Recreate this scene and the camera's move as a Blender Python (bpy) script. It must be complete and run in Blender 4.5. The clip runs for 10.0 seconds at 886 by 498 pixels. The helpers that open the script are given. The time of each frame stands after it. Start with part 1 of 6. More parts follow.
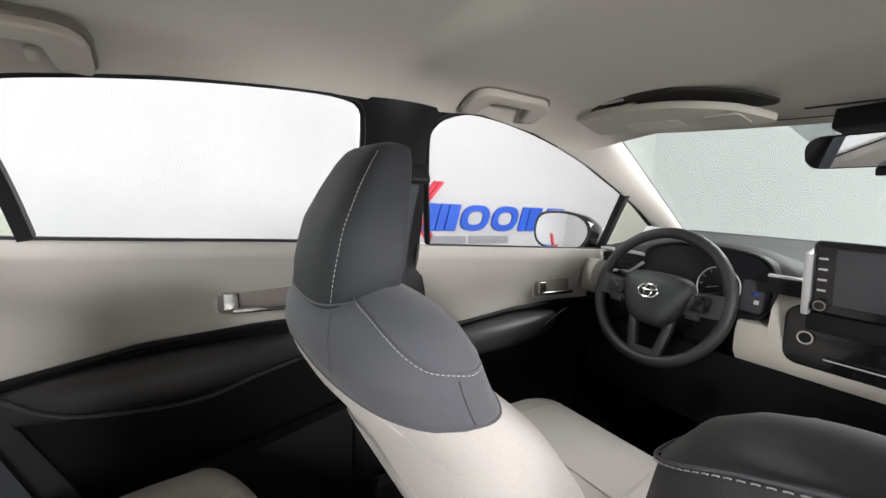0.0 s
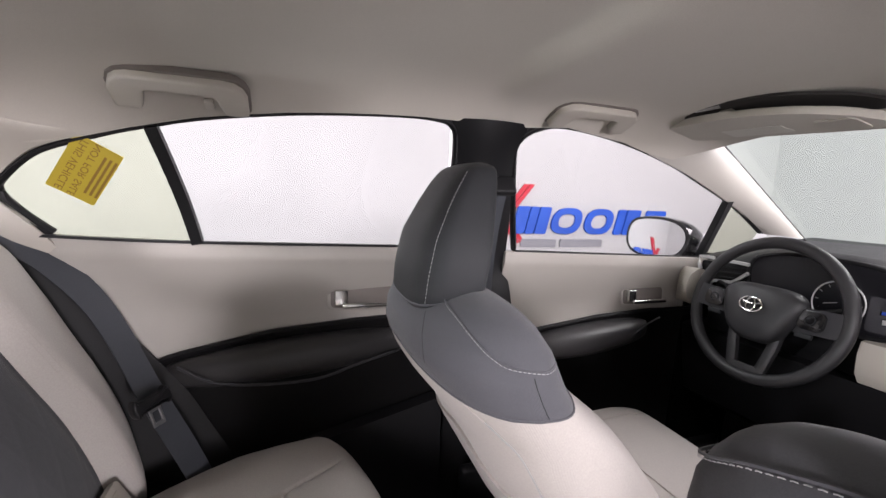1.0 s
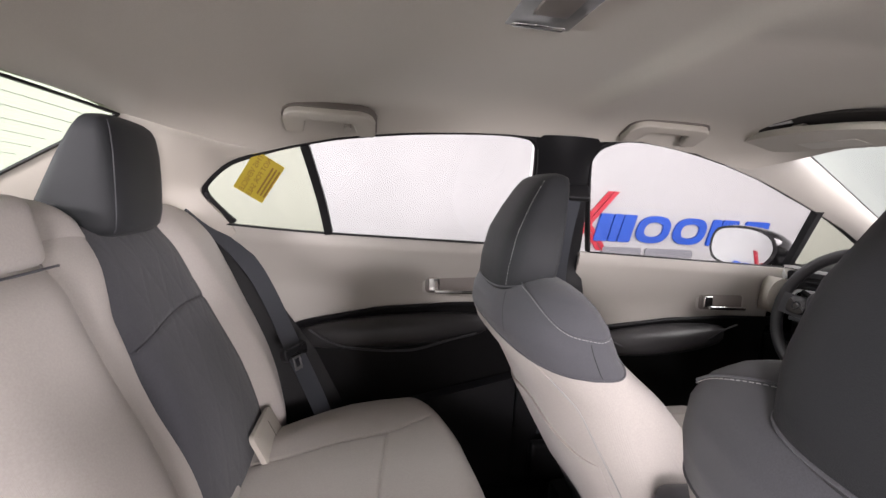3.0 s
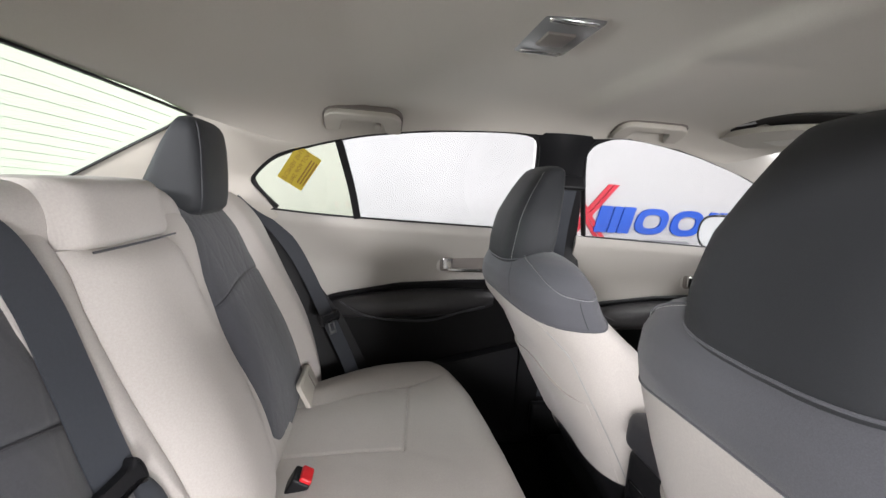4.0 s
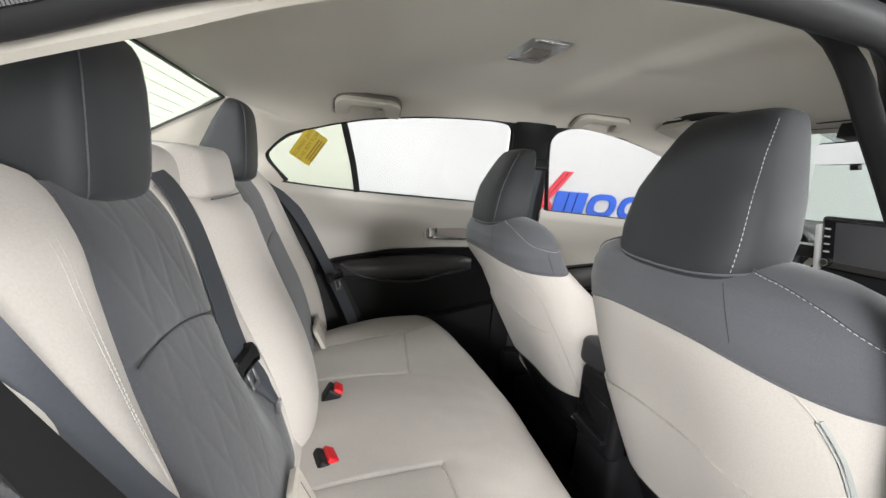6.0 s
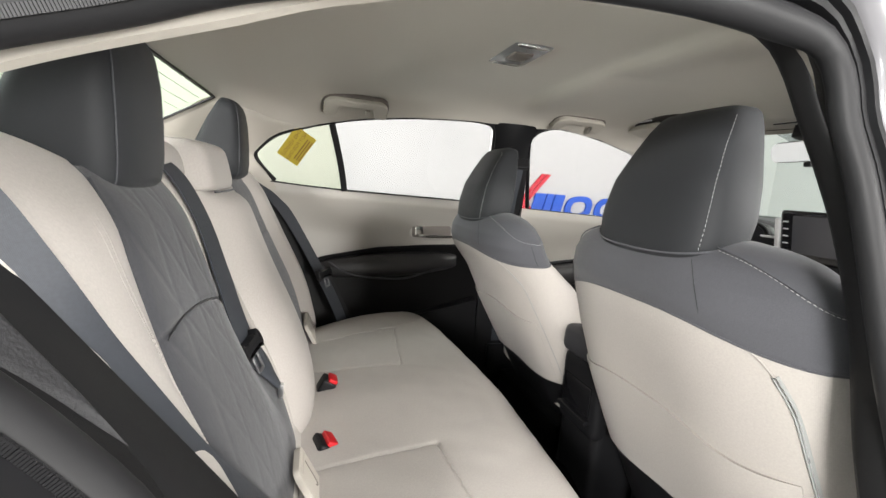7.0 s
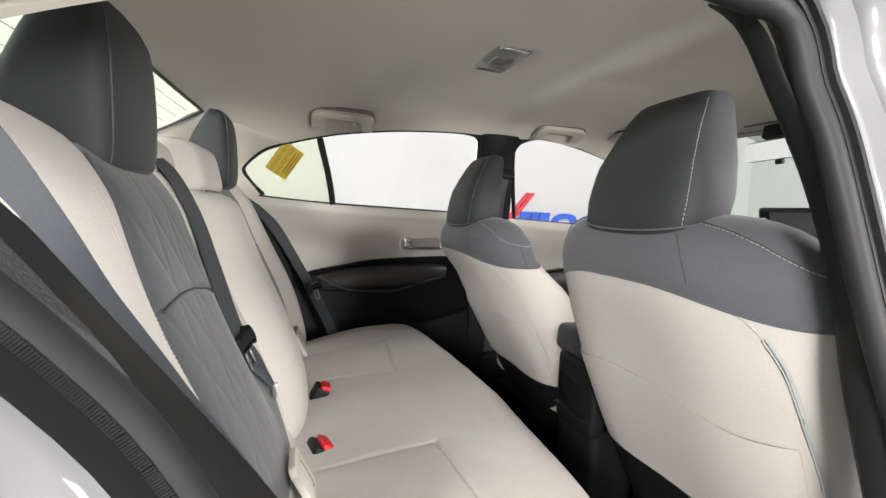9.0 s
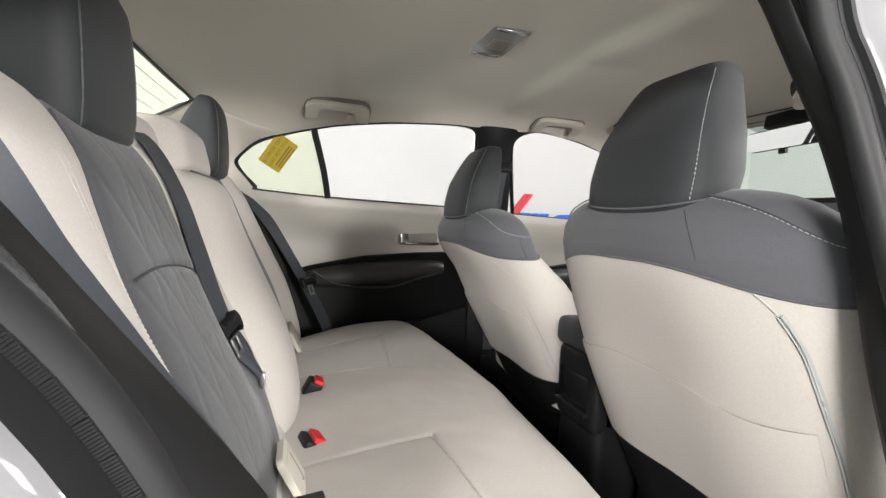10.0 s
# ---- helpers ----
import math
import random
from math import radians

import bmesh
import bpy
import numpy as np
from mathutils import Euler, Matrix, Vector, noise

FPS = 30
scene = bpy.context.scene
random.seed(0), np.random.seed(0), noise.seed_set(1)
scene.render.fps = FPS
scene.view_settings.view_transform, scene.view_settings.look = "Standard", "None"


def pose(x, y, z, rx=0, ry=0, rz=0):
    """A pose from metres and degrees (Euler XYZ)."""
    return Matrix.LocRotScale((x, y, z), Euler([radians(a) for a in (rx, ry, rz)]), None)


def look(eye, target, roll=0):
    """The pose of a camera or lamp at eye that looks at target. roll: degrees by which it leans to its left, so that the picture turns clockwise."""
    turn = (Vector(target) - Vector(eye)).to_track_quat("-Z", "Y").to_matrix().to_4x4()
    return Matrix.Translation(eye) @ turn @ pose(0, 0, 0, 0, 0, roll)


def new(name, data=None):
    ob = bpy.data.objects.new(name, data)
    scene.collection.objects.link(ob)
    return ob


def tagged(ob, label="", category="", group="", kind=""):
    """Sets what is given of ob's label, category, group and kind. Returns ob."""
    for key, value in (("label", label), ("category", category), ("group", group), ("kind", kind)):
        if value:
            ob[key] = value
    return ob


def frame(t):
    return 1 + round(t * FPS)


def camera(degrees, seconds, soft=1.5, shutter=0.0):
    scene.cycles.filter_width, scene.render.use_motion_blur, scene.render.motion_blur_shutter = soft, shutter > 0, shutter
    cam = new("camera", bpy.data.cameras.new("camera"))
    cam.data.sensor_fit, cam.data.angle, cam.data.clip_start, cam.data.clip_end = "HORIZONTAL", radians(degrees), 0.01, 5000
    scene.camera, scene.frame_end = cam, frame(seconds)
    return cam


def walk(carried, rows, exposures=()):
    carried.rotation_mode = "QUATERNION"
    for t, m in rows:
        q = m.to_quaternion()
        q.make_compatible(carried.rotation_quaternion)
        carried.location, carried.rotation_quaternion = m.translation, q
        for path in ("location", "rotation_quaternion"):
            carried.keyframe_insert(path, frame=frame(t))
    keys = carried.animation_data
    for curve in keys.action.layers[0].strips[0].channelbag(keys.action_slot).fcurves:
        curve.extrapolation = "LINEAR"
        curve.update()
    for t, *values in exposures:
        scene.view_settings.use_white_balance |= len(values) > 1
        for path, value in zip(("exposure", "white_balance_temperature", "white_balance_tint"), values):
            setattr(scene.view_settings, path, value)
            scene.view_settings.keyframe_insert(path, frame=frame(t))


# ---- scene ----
cam = camera(92.8, 10.0)
PATH = [
    (0, (-0.121, -0.233, 1.099), (0.93, 1.451, 0.852), 3.1),
    (0.5, (-0.138, -0.262, 1.108), (0.713, 1.528, 0.838), 2.4),
    (1, (-0.145, -0.295, 1.12), (0.524, 1.571, 0.856), 2.6),
    (1.5, (-0.162, -0.317, 1.137), (0.359, 1.597, 0.888), 2.8),
    (2, (-0.169, -0.354, 1.131), (0.24, 1.588, 0.886), 2.7),
    (2.5, (-0.181, -0.393, 1.125), (0.154, 1.562, 0.873), 3.0),
    (4, (-0.25, -0.605, 1.106), (0.045, 1.351, 0.816), 3.8),
    (4.5, (-0.287, -0.68, 1.102), (0.042, 1.268, 0.792), 4.2),
    (5, (-0.313, -0.737, 1.094), (0.062, 1.2, 0.768), 4.5),
    (5.5, (-0.349, -0.775, 1.082), (0.085, 1.148, 0.743), 4.7),
    (7, (-0.413, -0.843, 1.049), (0.177, 1.044, 0.747), 4.5),
    (7.5, (-0.424, -0.855, 1.038), (0.191, 1.029, 0.766), 4.0),
    (8, (-0.429, -0.861, 1.023), (0.201, 1.023, 0.788), 3.5),
    (8.5, (-0.428, -0.863, 1.009), (0.21, 1.022, 0.808), 3.0),
    (9, (-0.421, -0.857, 0.992), (0.222, 1.028, 0.819), 2.7),
    (9.5, (-0.417, -0.845, 0.97), (0.231, 1.041, 0.816), 2.5),
    (10, (-0.408, -0.834, 0.954), (0.242, 1.051, 0.806), 2.5),
]
# stops, kelvin and tint, as the clip's camera drifts
EXPOSURES = [(0.0, 0.04, 6280, 12), (1.0, -0.05, 6350, 22), (2.0, -0.15, 6500, 27), (2.7, -0.10, 6500, 24), (4.0, 0.0, 6260, 14), (4.5, 0.04, 6280, 13), (5.5, 0.07, 6260, 9), (7.0, -0.02, 6500, 10), (10.0, -0.03, 6500, 10)]
walk(cam, [(t, look(eye, target, roll)) for t, eye, target, roll in PATH], EXPOSURES)


# ---- light ----
world = bpy.data.worlds.new("booth_air")
scene.world = world
world.use_nodes = True
world.node_tree.nodes["Background"].inputs[0].default_value = (0.96, 0.98, 1.0, 1)
world.node_tree.nodes["Background"].inputs[1].default_value = 0.05


def area_lamp(name, x, y, z, sx, sy, watts, colour, target, spread=180):
    data = bpy.data.lights.new(name, "AREA")
    data.shape, data.size, data.size_y, data.energy, data.color = "RECTANGLE", sx, sy, watts, colour
    data.spread = radians(spread)
    ob = new(name, data)
    ob.matrix_world = look((x, y, z), target)
    return ob


# soft unseen lamps added along the right wall, fitted to the cabin's shading
WARM, COOL = (1.0, 0.98, 0.95), (0.93, 1.0, 0.95)
area_lamp("side_light", -2.2, -3.3, 1.9, 0.6, 0.5, 195, WARM, (0.0, 0.0, 1.0))
area_lamp("side_light", -1.4, -3.3, 1.2, 0.5, 0.4, 50, WARM, (0.0, 0.0, 1.1))
area_lamp("side_light", 1.0, -3.3, 0.95, 0.5, 0.6, 112, WARM, (0.0, 0.0, 1.0))
area_lamp("side_light", 2.6, -3.3, 1.9, 0.7, 0.5, 95, WARM, (0.0, 0.0, 1.0))
# unseen lamps added behind and ahead of the car; the low one rakes the roof lining
area_lamp("booth_light", -4.2, -1.1, 2.0, 0.7, 0.5, 120, COOL, (-0.5, 0.0, 1.0))
area_lamp("booth_light", -4.2, 0.0, 0.6, 0.9, 0.4, 165, COOL, (-0.2, 0.0, 1.3))
area_lamp("booth_light", 4.5, -1.6, 1.8, 0.7, 0.5, 145, WARM, (0.5, 0.0, 1.0))
area_lamp("booth_light", 2.7, -0.2, 2.9, 1.4, 1.6, 115, WARM, (0.8, 0.0, 0.9))
# unseen overhead lamps, added as fill
area_lamp("booth_light", -0.5, 1.6, 2.9, 0.9, 0.7, 26, COOL, (-0.2, 0.5, 0.9))
area_lamp("booth_light", 0.2, -2.8, 2.9, 1.8, 0.7, 110, WARM, (0.2, -0.8, 0.9))


# ---- materials ----
def material(name, colour, rough=0.6, metal=0.0, grain=0.0, grain_scale=400.0, patch=0.06, patch_scale=5.0, bump=0.1, spec=0.5,
             weave=0.0, weave_scale=700.0, sheen=0.0, coat=0.0):
    m = bpy.data.materials.new(name)
    m.use_nodes = True
    nt = m.node_tree
    b = nt.nodes["Principled BSDF"]
    b.inputs["Roughness"].default_value, b.inputs["Metallic"].default_value = rough, metal
    b.inputs["Specular IOR Level"].default_value = spec
    b.inputs["Sheen Weight"].default_value = sheen
    b.inputs["Coat Weight"].default_value = coat
    tc = nt.nodes.new("ShaderNodeTexCoord")

    def noise_node(scale, detail):
        n = nt.nodes.new("ShaderNodeTexNoise")
        n.inputs["Scale"].default_value, n.inputs["Detail"].default_value = scale, detail
        nt.links.new(tc.outputs["Object"], n.inputs["Vector"])
        return n
    fine, broad = noise_node(grain_scale, 3.0), noise_node(patch_scale, 4.0)
    mix = nt.nodes.new("ShaderNodeMix")
    mix.data_type = "RGBA"
    lo = [max(0.0, c * (1 - patch)) for c in colour]
    hi = [min(1.0, c * (1 + patch)) for c in colour]
    mix.inputs[6].default_value, mix.inputs[7].default_value = (*lo, 1), (*hi, 1)
    nt.links.new(broad.outputs["Fac"], mix.inputs[0])
    out = mix.outputs[2]
    if grain:
        g = nt.nodes.new("ShaderNodeMix")
        g.data_type, g.blend_type = "RGBA", "OVERLAY"
        g.inputs[0].default_value = grain
        nt.links.new(out, g.inputs[6])
        nt.links.new(fine.outputs["Fac"], g.inputs[7])
        out = g.outputs[2]
    nt.links.new(out, b.inputs["Base Color"])
    height = fine.outputs["Fac"]
    if weave:
        w1 = nt.nodes.new("ShaderNodeTexWave")
        w1.inputs["Scale"].default_value, w1.bands_direction = weave_scale / 6, "Z"
        w2 = nt.nodes.new("ShaderNodeTexWave")
        w2.inputs["Scale"].default_value, w2.bands_direction = weave_scale / 6, "Y"
        for w in (w1, w2):
            nt.links.new(tc.outputs["Object"], w.inputs["Vector"])
        add = nt.nodes.new("ShaderNodeMath")
        add.operation = "MULTIPLY_ADD"
        add.inputs[1].default_value = weave
        nt.links.new(w1.outputs["Fac"], add.inputs[0])
        add2 = nt.nodes.new("ShaderNodeMath")
        nt.links.new(w2.outputs["Fac"], add2.inputs[0])
        nt.links.new(fine.outputs["Fac"], add2.inputs[1])
        nt.links.new(add2.outputs[0], add.inputs[2])
        height = add.outputs[0]
    if bump:
        bn = nt.nodes.new("ShaderNodeBump")
        bn.inputs["Strength"].default_value, bn.inputs["Distance"].default_value = bump, 0.002
        nt.links.new(height, bn.inputs["Height"])
        nt.links.new(bn.outputs[0], b.inputs["Normal"])
    rr = nt.nodes.new("ShaderNodeMapRange")
    rr.inputs[3].default_value, rr.inputs[4].default_value = max(0.02, rough - 0.08), min(1.0, rough + 0.08)
    nt.links.new(broad.outputs["Fac"], rr.inputs[0])
    nt.links.new(rr.outputs[0], b.inputs["Roughness"])
    return m


LIGHT_CLOTH = material("light_cloth", (0.395, 0.368, 0.340), 0.85, grain=0.12, bump=0.10, weave=0.12, weave_scale=1600, sheen=0.1)
DARK_CLOTH = material("dark_cloth", (0.066, 0.067, 0.076), 0.85, grain=0.3, grain_scale=900, bump=0.12, weave=0.12, weave_scale=4500, sheen=0.14)
INSERT_CLOTH = material("quilted_cloth", (0.037, 0.038, 0.044), 0.9, grain=0.3, bump=0.12, weave=0.12, weave_scale=4500, sheen=0.15)
DARK_VINYL = material("dark_vinyl", (0.022, 0.0235, 0.026), 0.62, grain=0.25, grain_scale=1400, bump=0.2, spec=0.3, sheen=0.03)
HEADLINER = material("headliner_felt", (0.50, 0.468, 0.415), 0.95, grain=0.15, grain_scale=900, bump=0.12, patch=0.03, sheen=0.1)
PALE_PLASTIC = material("pale_plastic", (0.46, 0.43, 0.38), 0.5, grain=0.06, grain_scale=1200, bump=0.08)
TRIM = material("pale_door_trim", (0.41, 0.388, 0.352), 0.42, grain=0.08, grain_scale=1000, bump=0.1, patch=0.04)
BLACK_PLASTIC = material("black_plastic", (0.009, 0.009, 0.010), 0.45, grain=0.2, grain_scale=2600, bump=0.07, spec=0.22)
# grained trim made paler than GREY_TRIM, with the light it catches in the colour
WEDGE_SKIN = material("grained_lit_wedge", (0.030, 0.030, 0.032), 0.6, grain=0.3, grain_scale=420, bump=0.5, spec=0.3)
ARMREST = material("armrest_skin", (0.034, 0.033, 0.034), 0.36, grain=0.2, grain_scale=1000, bump=0.2, spec=0.5)
DOOR_BLACK = material("door_black", (0.008, 0.0078, 0.008), 0.40, grain=0.2, grain_scale=2200, bump=0.08, spec=0.2)
BLACK_SOFT = material("black_soft_pad", (0.030, 0.030, 0.034), 0.5, grain=0.2, grain_scale=1000, bump=0.25)
DASH_PAD = material("dashboard_pad", (0.030, 0.030, 0.032), 0.55, grain=0.25, grain_scale=700, bump=0.3, spec=0.35)
WHEEL_SKIN = material("wheel_leather", (0.026, 0.026, 0.028), 0.42, grain=0.2, grain_scale=1200, bump=0.2)
RECESS = material("handle_recess", (0.20, 0.18, 0.165), 0.25, bump=0.03)
# darkened plastic: shade put into the colour round handles, also grey small parts
JOINT = material("shaded_plastic", (0.16, 0.14, 0.125), 0.5, bump=0.05)
# near-black that paints the shade inside hollows and slots
JOINT_DARK = material("hollow_shade", (0.035, 0.032, 0.030), 0.7, bump=0.05, spec=0.2)
PALE_LABEL = material("pale_label", (0.60, 0.58, 0.53), 0.6, bump=0.05)
FACE_GLOSS = material("instrument_gloss", (0.008, 0.008, 0.010), 0.3, bump=0.0, spec=0.3)
BLACK_GLOSS = material("black_gloss", (0.008, 0.008, 0.009), 0.12, bump=0.0, coat=0.5)
GREY_TRIM = material("grey_pillar_trim", (0.0105, 0.0105, 0.011), 0.55, grain=0.3, grain_scale=1400, bump=0.18, spec=0.16)
RUBBER = material("black_rubber", (0.015, 0.015, 0.016), 0.5, grain=0.15, grain_scale=3000, bump=0.05, spec=0.2)
CARPET = material("black_carpet", (0.004, 0.004, 0.004), 1.0, grain=0.5, grain_scale=500, bump=0.8, spec=0.0)
WEBBING = material("belt_webbing", (0.033, 0.037, 0.045), 0.6, grain=0.2, bump=0.15, weave=0.6, weave_scale=3600)
CHROME = material("satin_chrome", (0.66, 0.65, 0.63), 0.18, 1.0, bump=0.0)
ZIP = material("zip_tape", (0.30, 0.31, 0.30), 0.6, bump=0.1)
DULL_STEEL = material("dull_steel", (0.22, 0.22, 0.225), 0.35, 0.8, bump=0.05)
STEEL = material("bare_steel", (0.55, 0.55, 0.56), 0.28, 1.0, bump=0.05)
SILVER = material("silver_trim", (0.60, 0.60, 0.60), 0.34, 0.45, bump=0.03)
PAINT = material("silver_car_paint", (0.10, 0.098, 0.106), 0.45, 0.1, grain=0.1, grain_scale=2500, bump=0.03, coat=0.25)
RED = material("red_button", (0.55, 0.012, 0.018), 0.3, bump=0.0)
THREAD = material("pale_thread", (0.42, 0.42, 0.42), 0.8, bump=0.1)
WHITE_WALL = material("white_booth_wall", (0.60, 0.597, 0.60), 0.9, patch=0.015, patch_scale=0.6, bump=0.0)
WHITE_FLOOR = material("pale_booth_floor", (0.34, 0.34, 0.33), 0.5, patch=0.04, patch_scale=1.5, bump=0.02)
# grey for unseen booth surfaces, kept dim so they bounce little light
GREY_WALL = material("unseen_dim_surface", (0.22, 0.22, 0.215), 0.9, patch=0.05, patch_scale=0.8, bump=0.0)
SIGN_BLUE = material("sign_blue", (0.012, 0.10, 0.62), 0.5, bump=0.0, patch=0.2)
SIGN_RED = material("sign_red", (0.62, 0.02, 0.045), 0.5, bump=0.0)
SIGN_GREY = material("sign_grey", (0.30, 0.30, 0.33), 0.5, bump=0.0)
YELLOW = material("yellow_sticker", (0.50, 0.38, 0.03), 0.6, grain=0.05, bump=0.02)
STICKER_INK = material("sticker_ink", (0.26, 0.15, 0.02), 0.6, bump=0.0)
CLEAR_LENS = material("lamp_lens", (0.20, 0.20, 0.20), 0.2, bump=0.0)
LINE_INK = material("heater_line", (0.12, 0.12, 0.10), 0.6, bump=0.0)
SCREEN = material("dark_screen", (0.05, 0.05, 0.055), 0.25, bump=0.0, patch=0.02)
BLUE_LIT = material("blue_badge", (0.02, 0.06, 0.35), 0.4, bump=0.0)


def glass_material(name, tint, gloss):
    m = bpy.data.materials.new(name)
    m.use_nodes = True
    nt = m.node_tree
    nt.nodes.remove(nt.nodes["Principled BSDF"])
    tr, gl, mx = nt.nodes.new("ShaderNodeBsdfTransparent"), nt.nodes.new("ShaderNodeBsdfGlossy"), nt.nodes.new("ShaderNodeMixShader")
    tr.inputs[0].default_value = (*tint, 1)
    gl.inputs["Roughness"].default_value = 0.02
    mx.inputs[0].default_value = gloss
    nt.links.new(tr.outputs[0], mx.inputs[1])
    nt.links.new(gl.outputs[0], mx.inputs[2])
    nt.links.new(mx.outputs[0], nt.nodes["Material Output"].inputs[0])
    return m


GLASS = glass_material("side_glass", (0.79, 0.785, 0.785), 0.03)
GREEN_GLASS = glass_material("quarter_glass", (0.74, 0.75, 0.685), 0.04)
REAR_GLASS = glass_material("rear_screen_glass", (0.82, 0.87, 0.77), 0.04)
SCREEN_GLASS = glass_material("windscreen_glass", (0.86, 0.90, 0.87), 0.04)
BAND_GLASS = glass_material("band_glass", (0.74, 0.75, 0.76), 0.02)
MIRROR = bpy.data.materials.new("mirror_glass")
MIRROR.use_nodes = True
MIRROR.node_tree.nodes["Principled BSDF"].inputs["Base Color"].default_value = (0.88, 0.88, 0.89, 1)
MIRROR.node_tree.nodes["Principled BSDF"].inputs["Metallic"].default_value = 1.0
MIRROR.node_tree.nodes["Principled BSDF"].inputs["Roughness"].default_value = 0.02


# ---- mesh helpers ----
def part(name, bm, mat, parent=None, label="", smooth=True, angle=40):
    me = bpy.data.meshes.new(name)
    bmesh.ops.recalc_face_normals(bm, faces=bm.faces)
    bm.to_mesh(me)
    bm.free()
    if smooth:
        me.shade_smooth()
        me.set_sharp_from_angle(angle=radians(angle))
    me.materials.append(mat)
    ob = new(name, me)
    if parent is not None:
        ob.parent = parent
    if label:
        ob["label"] = label
    return ob


def thing(name, label, category, group="", kind="", at=(0, 0, 0)):
    ob = new(name)
    ob.location = at
    ob.empty_display_size = 0.05
    return tagged(ob, label, category, group, kind)


def lerp(x, xs, ys):
    return float(np.interp(x, xs, ys))


def spline(points, n, closed=False):
    """n points on a smooth curve through the given ones, evenly spaced."""
    p = np.array(points, float)
    k = len(p)
    fine = []
    for i in range(k if closed else k - 1):
        a, b, c, d = (p[(i + j) % k] if closed else p[min(max(i + j, 0), k - 1)] for j in (-1, 0, 1, 2))
        for s in np.linspace(0, 1, 24, endpoint=False):
            fine.append(0.5 * (2 * b + (c - a) * s + (2 * a - 5 * b + 4 * c - d) * s * s + (3 * b - a - 3 * c + d) * s ** 3))
    fine.append(p[0] if closed else p[-1])
    fine = np.array(fine)
    run = np.r_[0, np.cumsum(np.linalg.norm(np.diff(fine, axis=0), axis=1))]
    at = np.linspace(0, run[-1], n, endpoint=not closed)
    return np.stack([np.interp(at, run, fine[:, j]) for j in range(p.shape[1])], axis=1)


def sheet(f, us, vs, wrap=False, bm=None):
    """A grid of faces through the points f(u, v)."""
    bm = bm or bmesh.new()
    rows = [[bm.verts.new(f(u, v)) for u in us] for v in vs]
    n = len(us)
    for a, b in zip(rows, rows[1:]):
        for i in range(n if wrap else n - 1):
            j = (i + 1) % n
            bm.faces.new((a[i], a[j], b[j], b[i]))
    return bm


def closed_loft(f, nu, vs, bm=None):
    """A tube of rings f(angle, v), capped at both ends."""
    bm = bm or bmesh.new()
    rows = [[bm.verts.new(f(2 * math.pi * i / nu, v)) for i in range(nu)] for v in vs]
    for a, b in zip(rows, rows[1:]):
        for i in range(nu):
            j = (i + 1) % nu
            bm.faces.new((a[i], a[j], b[j], b[i]))
    bm.faces.new(rows[0])
    bm.faces.new(rows[-1])
    return bm


def slab(f, us, vs, thick):
    """A sheet f(u, v) with a second skin at thick(point, u, v) and closed rims."""
    bm = bmesh.new()
    nu, nv = len(us), len(vs)
    a = [[bm.verts.new(f(u, v)) for u in us] for v in vs]
    b = [[bm.verts.new(thick(f(u, v), u, v)) for u in us] for v in vs]
    for g, flip in ((a, False), (b, True)):
        for i in range(nv - 1):
            for j in range(nu - 1):
                q = (g[i][j], g[i][j + 1], g[i + 1][j + 1], g[i + 1][j])
                bm.faces.new(q[::-1] if flip else q)
    for i in range(nv - 1):
        for j in (0, nu - 1):
            bm.faces.new((a[i][j], a[i + 1][j], b[i + 1][j], b[i][j]))
    for j in range(nu - 1):
        for i in (0, nv - 1):
            bm.faces.new((a[i][j], a[i][j + 1], b[i][j + 1], b[i][j]))
    return bm


def sweep(points, ring, closed=False, up=(0, 0, 1), bm=None):
    """A profile of (side, up) offsets carried along points."""
    bm = bm or bmesh.new()
    p = [Vector(q) for q in points]
    n = len(p)
    rows = []
    for i in range(n):
        a, b = (p[i - 1] if closed or i else p[i]), (p[(i + 1) % n] if closed or i < n - 1 else p[i])
        ahead = (b - a).normalized()
        u = Vector(up(i) if callable(up) else up)
        side = ahead.cross(u).normalized()
        u = side.cross(ahead)
        rows.append([bm.verts.new(p[i] + side * s + u * h) for s, h in ring])
    m = len(ring)
    for i in range(n if closed else n - 1):
        a, b = rows[i], rows[(i + 1) % n]
        for j in range(m):
            k = (j + 1) % m
            bm.faces.new((a[j], a[k], b[k], b[j]))
    if not closed:
        bm.faces.new(rows[0])
        bm.faces.new(rows[-1])
    return bm


def circle(r, n=8, squash=1.0):
    return [(r * math.cos(2 * math.pi * i / n), r * squash * math.sin(2 * math.pi * i / n)) for i in range(n)]


def strap(w, t):
    return [(-w / 2, -t / 2), (w / 2, -t / 2), (w / 2, t / 2), (-w / 2, t / 2)]


def box(sx, sy, sz, m=None, bevel=0.004, seg=2, bm=None):
    own = bmesh.new()
    bmesh.ops.create_cube(own, size=1.0)
    for v in own.verts:
        v.co.x *= sx
        v.co.y *= sy
        v.co.z *= sz
    if bevel:
        bmesh.ops.bevel(own, geom=list(own.edges), offset=bevel, segments=seg, profile=0.6, affect="EDGES")
    if m is not None:
        own.transform(m)
    if bm is None:
        return own
    tmp = bpy.data.meshes.new("tmp")
    own.to_mesh(tmp)
    own.free()
    bm.from_mesh(tmp)
    bpy.data.meshes.remove(tmp)
    return bm


